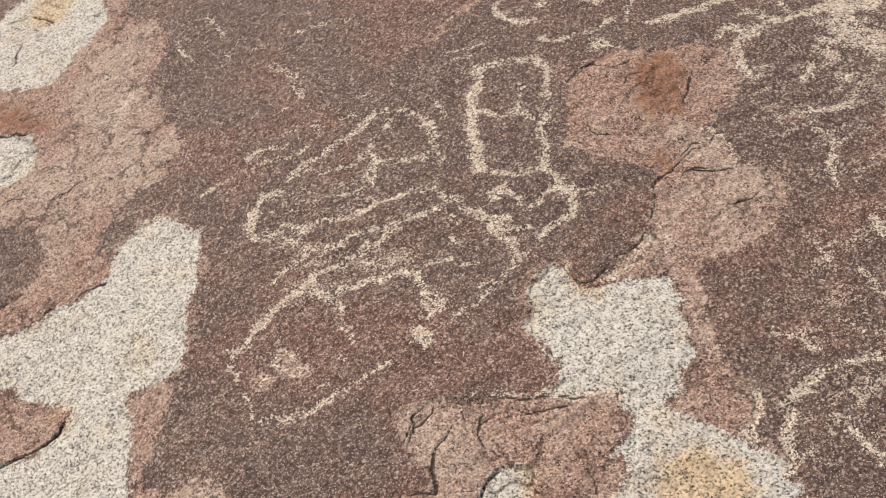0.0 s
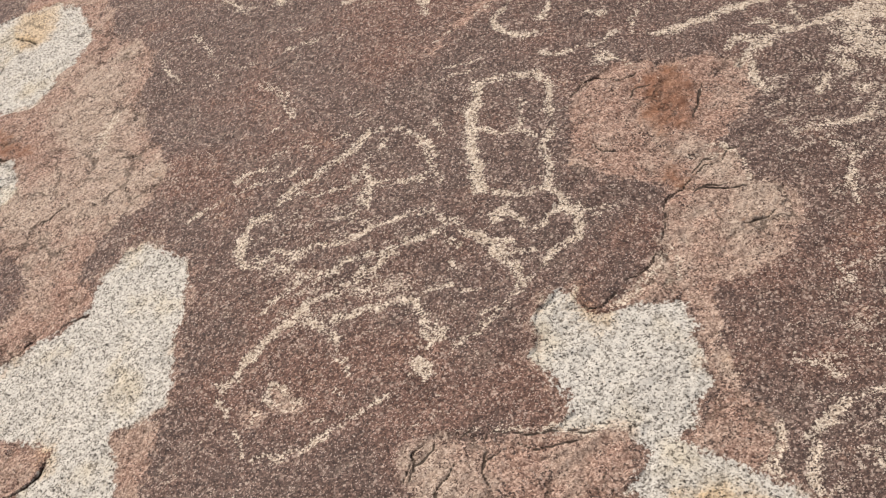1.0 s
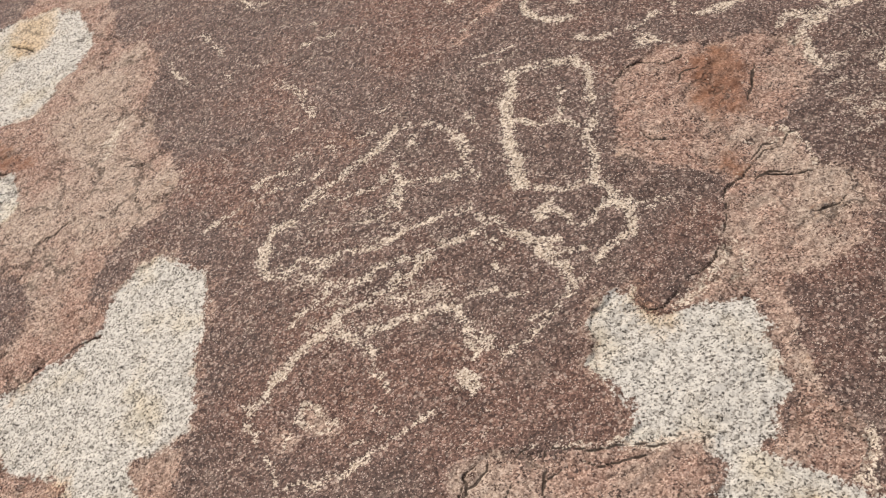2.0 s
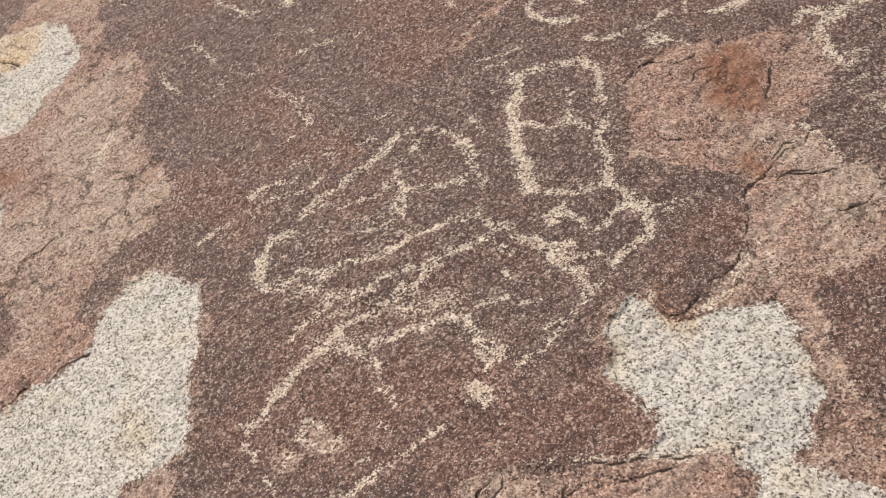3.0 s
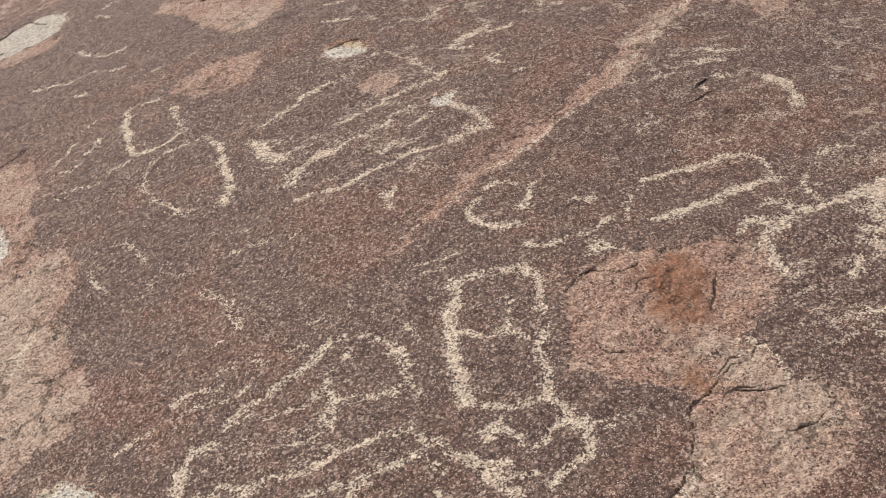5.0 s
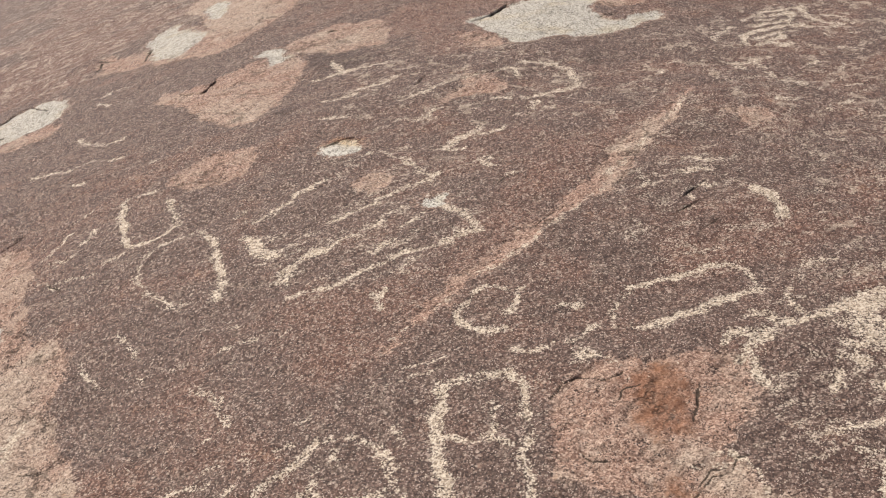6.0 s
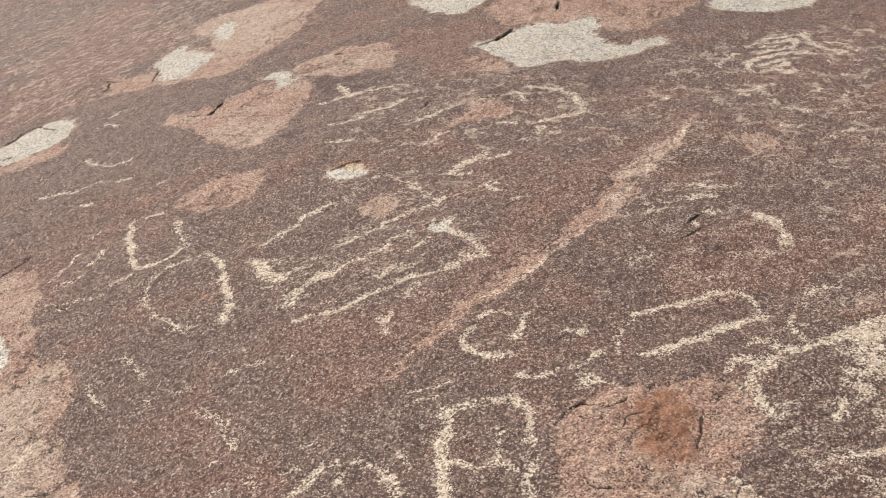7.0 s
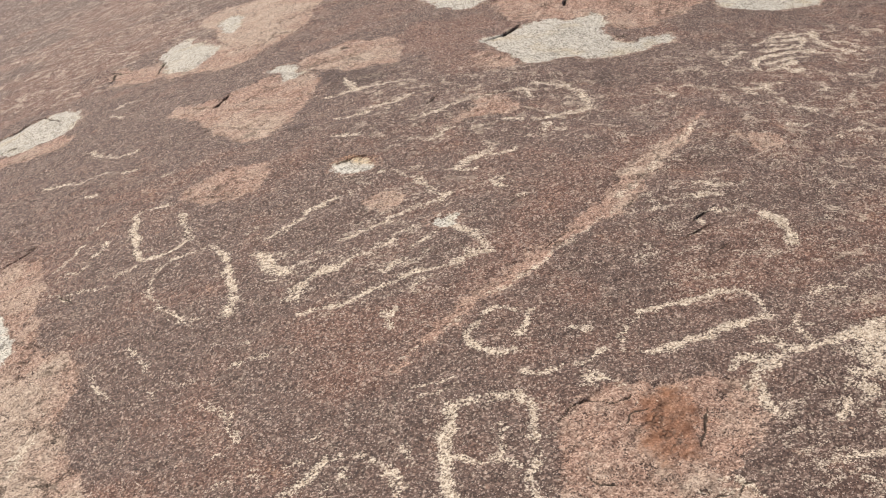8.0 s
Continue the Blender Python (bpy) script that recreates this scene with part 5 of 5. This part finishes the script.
# cracks and flake rims, their shade painted dark: width in mm, depth in mm, line
crack("fresh crack along the scar", 5.0, 9.0, [(0.029, -0.067), (0.030, -0.024), (0.032, 0.016), (0.057, 0.037), (0.072, 0.060)])
crack("fine crack", 2.5, 4.0, [(0.072, 0.060), (0.088, 0.083), (0.109, 0.092)])
crack("fine crack", 3.5, 6.0, [(0.066, 0.035), (0.101, 0.038), (0.153, 0.037)])
crack("fresh crack", 6.0, 10.0, [(-0.124, 0.242), (-0.110, 0.280), (-0.084, 0.297), (-0.052, 0.280), (-0.035, 0.286), (-0.019, 0.302)])
crack("lifted flake rim", 4.0, 8.0, [(0.021, -0.085), (0.016, -0.105), (0.007, -0.123), (-0.004, -0.132), (-0.015, -0.136), (-0.023, -0.143)])
crack("lifted flake rim", 5.0, 10.0, [(-0.031, -0.156), (-0.042, -0.173), (-0.053, -0.186), (-0.066, -0.191), (-0.078, -0.188), (-0.087, -0.177)])
crack("crack", 6.0, 16.0, [(-1.140, -0.164), (-1.100, -0.143), (-1.056, -0.117)])
crack("flake rim", 6.0, 16.0, [(-1.037, -0.200), (-1.002, -0.182), (-0.971, -0.150)])
crack("open gap under a thick flake", 9.0, 28.0, [(-1.054, -0.467), (-0.978, -0.461), (-0.940, -0.446), (-0.903, -0.430), (-0.883, -0.413), (-0.881, -0.391)])
crack("crack", 6.0, 10.0, [(-0.186, -0.559), (-0.177, -0.526), (-0.153, -0.507)])
crack("crack", 4.0, 8.0, [(-0.244, -0.551), (-0.255, -0.517), (-0.254, -0.482)])
crack("crack", 4.0, 8.0, [(-0.302, -0.473), (-0.294, -0.437)])
crack("crack", 5.0, 10.0, [(-1.327, 0.320), (-1.282, 0.310), (-1.238, 0.304), (-1.195, 0.298)])
crack("fine crack", 4.0, 8.0, [(-0.976, 0.245), (-0.942, 0.234), (-0.903, 0.233)])
crack("crack", 10.1, 20.3, [(-1.432, 0.705), (-1.371, 0.718), (-1.291, 0.667)])
crack("fine crack", 4.0, 7.0, [(-1.069, 0.101), (-1.044, 0.116)])
crack("fine crack", 6.3, 12.5, [(-1.358, 0.533), (-1.347, 0.555), (-1.351, 0.578), (-1.357, 0.614)])
crack("fine crack", 3.5, 6.0, [(0.069, 0.186), (0.080, 0.222), (0.078, 0.258)])
crack("fine crack", 3.0, 6.0, [(0.006, -0.381), (-0.006, -0.387)])
crack("crack", 20.7, 32.2, [(-1.874, 2.037), (-1.791, 2.022), (-1.767, 2.050), (-1.754, 2.110)])
crack("crack", 16.1, 27.6, [(-1.771, 1.866), (-1.711, 1.853), (-1.674, 1.869)])
crack("lifted rim", 20.7, 32.2, [(-1.120, 1.741), (-1.042, 1.714), (-1.025, 1.800)])
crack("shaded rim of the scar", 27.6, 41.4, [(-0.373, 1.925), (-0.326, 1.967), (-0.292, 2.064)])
crack("rim of a lifted flake", 14.7, 25.8, [(-0.613, 1.149), (-0.581, 1.172), (-0.551, 1.174)])
crack("crack", 16.0, 27.4, [(-0.331, 1.487), (-0.290, 1.486), (-0.250, 1.502)])
crack("crack", 10.1, 16.9, [(-1.282, 1.032), (-1.258, 1.046)])
crack("crack", 6.5, 10.8, [(-0.294, 0.561), (-0.272, 0.573)])
crack("crack", 8.4, 14.0, [(0.090, 0.807), (0.126, 0.848)])
crack("fine crack", 5.3, 9.4, [(0.089, 0.759), (0.125, 0.791)])
crack("crack", 6.8, 11.0, [(-1.113, 0.784), (-1.091, 0.779), (-1.059, 0.749)])
crack("crack", 18.4, 27.6, [(-0.183, 2.238), (-0.177, 2.322)])
crack("crack", 13.8, 23.0, [(-0.775, 2.028), (-0.753, 2.035)])
crack("crack", 9.3, 17.0, [(-1.366, 0.921), (-1.349, 0.946), (-1.300, 0.994), (-1.255, 1.043)])
crack("fine crack", 11.5, 20.7, [(-1.630, 2.480), (-1.527, 2.416)])
crack("fine crack", 6.4, 11.6, [(-0.168, 0.718), (-0.140, 0.764), (-0.109, 0.805)])
crack("fine crack", 7.4, 13.2, [(-0.026, 0.862), (-0.015, 0.877), (0.001, 0.918)])
crack("crack", 4.0, 8.0, [(-0.245, -0.526), (-0.260, -0.507), (-0.257, -0.482), (-0.242, -0.456), (-0.237, -0.433)])
crack("crack", 4.0, 8.0, [(-0.288, -0.455), (-0.295, -0.432), (-0.280, -0.411)])
crack("fine crack", 3.5, 7.0, [(-0.181, -0.483), (-0.198, -0.458), (-0.195, -0.434), (-0.175, -0.423)])
crack("fine crack", 3.5, 7.0, [(-0.154, -0.413), (-0.125, -0.422), (-0.071, -0.404)])
crack("fine crack", 3.5, 7.0, [(0.144, -0.035), (0.178, -0.022), (0.193, -0.007)])
crack("fine crack", 3.5, 6.0, [(0.111, 0.093), (0.121, 0.117), (0.145, 0.122)])
crack("fine crack", 3.5, 7.0, [(-0.962, -0.159), (-0.926, -0.138), (-0.886, -0.121)])
crack("fine crack", 3.5, 6.0, [(-0.987, 0.095), (-0.975, 0.120)])
crack("fine crack", 3.5, 6.0, [(-1.047, 0.305), (-1.030, 0.319)])
crack("fine crack", 3.5, 6.0, [(-0.032, 0.238), (-0.022, 0.260), (0.004, 0.270)])
crack("fine crack", 3.5, 6.0, [(-0.082, 0.135), (-0.063, 0.114), (-0.040, 0.119)])
crack("crack", 16.1, 27.6, [(-1.612, 2.033), (-1.716, 2.143), (-1.752, 2.118)])
crack("fine crack", 11.5, 20.7, [(-0.964, 1.708), (-0.934, 1.768), (-0.886, 1.755)])
crack("crack", 2.8, 5.4, [(-0.285, -0.550), (-0.267, -0.548), (-0.248, -0.548), (-0.245, -0.541), (-0.249, -0.526), (-0.258, -0.512), (-0.255, -0.498), (-0.251, -0.489)])
crack("crack", 2.5, 4.8, [(-0.256, -0.479), (-0.250, -0.468), (-0.242, -0.461)])
crack("fine crack", 2.2, 4.2, [(-0.193, -0.451), (-0.198, -0.435), (-0.198, -0.413), (-0.197, -0.394)])
crack("fine crack", 2.2, 4.2, [(-0.296, -0.475), (-0.291, -0.451), (-0.281, -0.439), (-0.270, -0.419), (-0.268, -0.402)])
crack("fine crack", 2.2, 4.2, [(-0.237, -0.412), (-0.226, -0.399), (-0.214, -0.396)])
crack("fine crack", 2.2, 4.2, [(-0.027, -0.552), (-0.026, -0.533), (-0.033, -0.517)])
crack("fine crack", 2.2, 3.6, [(-0.039, -0.476), (-0.041, -0.462), (-0.035, -0.450)])
crack("fine crack", 2.2, 3.6, [(-0.196, -0.394), (-0.160, -0.398), (-0.123, -0.396), (-0.080, -0.394), (-0.048, -0.392)])
crack("fine crack", 2.2, 3.6, [(0.067, 0.022), (0.078, 0.037), (0.101, 0.042), (0.120, 0.045)])
crack("fine crack", 2.2, 3.6, [(0.064, 0.060), (0.078, 0.080), (0.088, 0.096), (0.109, 0.101)])
crack("fine crack", 2.2, 3.6, [(0.080, 0.268), (0.081, 0.225), (0.068, 0.202)])
crack("fine crack", 2.2, 4.2, [(-1.065, 0.094), (-1.057, 0.107), (-1.042, 0.120), (-1.024, 0.133)])
crack("crack", 2.5, 4.8, [(-1.196, 0.099), (-1.188, 0.112), (-1.170, 0.119), (-1.141, 0.116)])
crack("crack", 2.8, 4.8, [(-1.350, 0.534), (-1.345, 0.551), (-1.353, 0.575)])
crack("fine crack", 2.5, 4.8, [(-1.243, 0.256), (-1.232, 0.262), (-1.219, 0.262)])
crack("fine crack", 2.2, 3.6, [(-0.007, -0.396), (-0.007, -0.383), (0.003, -0.379)])
crack("crack", 5.6, 9.0, [(0.094, 0.809), (0.107, 0.831), (0.124, 0.848)])
crack("crack", 5.0, 8.4, [(0.068, 0.739), (0.090, 0.763), (0.108, 0.775), (0.124, 0.792)])
crack("fine crack", 4.3, 6.6, [(0.118, 0.699), (0.134, 0.710), (0.151, 0.730)])
crack("fine crack", 3.7, 6.0, [(-0.235, 0.895), (-0.224, 0.917), (-0.212, 0.920)])
crack("crack", 8.7, 14.4, [(-0.774, 2.009), (-0.759, 2.032), (-0.740, 2.032)])
crack("crack", 9.9, 15.6, [(-0.057, 1.894), (-0.032, 1.903), (-0.012, 1.912)])
crack("fine crack", 7.4, 12.0, [(-1.035, 1.550), (-1.006, 1.549), (-0.971, 1.529)])
crack("crack", 9.9, 16.8, [(-1.711, 1.855), (-1.704, 1.884), (-1.661, 1.854)])
crack("crack", 11.2, 18.0, [(-1.398, 2.291), (-1.415, 2.373), (-1.422, 2.425)])
crack("crack", 8.7, 14.4, [(-1.578, 2.347), (-1.600, 2.445), (-1.578, 2.449)])
crack("fine crack", 7.4, 12.0, [(-0.458, 1.437), (-0.452, 1.474), (-0.443, 1.503)])

# the scars lie deeper than the varnish, the pecked marks a little
H -= RECESS["pale"] * ease(LAYERS["pale"], -0.0025, 0.0035) * (0.9 + 0.6 * dots(U * 14, V * 14, 24))
H -= RECESS["pink"] * ease(LAYERS["pink"], -0.003, 0.005) * (LAYERS["pale"] < 0.03)
H -= 0.0014 * ease(LAYERS["peck"], 0.35, 0.8) * (0.6 + 0.4 * dots(U * 130, V * 130, 21))
CRUMBLE = ease(np.maximum(LAYERS["pink"], LAYERS["pale"]), -0.002, 0.01)
H += CRUMBLE * (1 - 0.5 * ease(LAYERS["pale"], -0.002, 0.006)) * (0.0016 * dots(U * 40, V * 40, 25) + 0.0016 * dots(U * 80, V * 80, 22) + 0.0012 * dots(U * 160, V * 160, 23))


# ---------------------------------------------------------------- the boulder and its parts
boulder = tagged(new("boulder"), "sloping granite boulder face with dark varnish, pale scars and pecked petroglyphs", "boulder")
boulder.matrix_world = ROCK


figures = []
for label in FIGURES:
    holder = tagged(new("petroglyph"), label)
    holder.parent = boulder
    figures.append(holder)


def build_part(name, label, faces):
    """One part of the face: the grid's quads numbered in faces."""
    columns = SHAPE[1]
    i, j = faces // (columns - 1), faces % (columns - 1)
    first = i * columns + j
    quads = np.stack([first, first + 1, first + columns + 1, first + columns], 1)
    used, index = np.unique(quads, return_inverse=True)
    mesh = bpy.data.meshes.new(name)
    mesh.vertices.add(len(used))
    mesh.vertices.foreach_set("co", np.stack([U.ravel()[used], V.ravel()[used], H.ravel()[used]], 1).astype(np.float32).ravel())
    mesh.loops.add(4 * len(faces))
    mesh.loops.foreach_set("vertex_index", index.ravel().astype(np.int32))
    mesh.polygons.add(len(faces))
    mesh.polygons.foreach_set("loop_start", np.arange(0, 4 * len(faces), 4, dtype=np.int32))
    mesh.polygons.foreach_set("use_smooth", np.ones(len(faces), bool))
    for key, values in LAYERS.items():
        mesh.attributes.new(key, "FLOAT", "POINT").data.foreach_set("value", values.ravel()[used].astype(np.float32))
    mesh.update(calc_edges=True)
    mesh.materials.append(ROCK_SKIN)
    ob = new(name, mesh)
    if isinstance(label, int):
        ob.parent = figures[label]
        return ob
    ob.parent = boulder
    return tagged(ob, label)


whose = np.zeros(SHAPE, np.int32)
for key in ("pink", "pale", "peck", "cleft"):
    whose = np.where(OWNER[key] > 0, OWNER[key], whose)
whose = whose[:-1, :-1].ravel()
order = np.argsort(whose, kind="stable")
limits = np.searchsorted(whose[order], np.arange(len(PARTS) + 1))


def islands(faces):
    """The faces, split where they don't hang together."""
    columns = SHAPE[1]
    first = faces // (columns - 1) * columns + faces % (columns - 1)
    corners = np.stack([first, first + 1, first + columns + 1, first + columns], 1)
    used, index = np.unique(corners, return_inverse=True)
    index = index.reshape(-1, 4)
    mark = np.arange(len(used))
    while True:
        low = mark[index].min(1)
        after = mark.copy()
        for c in range(4):
            np.minimum.at(after, index[:, c], low)
        after = after[after]
        if (after == mark).all():
            break
        mark = after
    roots = mark[index[:, 0]]
    return [faces[roots == k] for k in np.unique(roots)]


crumbs = [order[limits[0]:limits[1]]]
for k, (name, label) in enumerate(PARTS):
    if k == 0 or limits[k + 1] == limits[k]:
        continue
    for piece in islands(order[limits[k]:limits[k + 1]]):
        if len(piece) > 11:
            build_part(name, label, piece)
        else:
            crumbs.append(piece)
build_part(*PARTS[0], np.sort(np.concatenate(crumbs)))

# ---------------------------------------------------------------- ground
bm = bmesh.new()
bmesh.ops.create_grid(bm, x_segments=60, y_segments=60, size=1.0)
for v in bm.verts:
    r = max(abs(v.co.x), abs(v.co.y))
    v.co *= 8 + 1900 * r ** 6
    v.co.z = 0.05 * noise.noise(v.co * 0.35) if r < 0.6 else 0.0
mesh = bpy.data.meshes.new("ground")
bm.to_mesh(mesh)
bm.free()
mesh.materials.append(SAND)
tagged(new("ground", mesh), "dry pale sandy ground around the boulder", "ground", kind="structure")
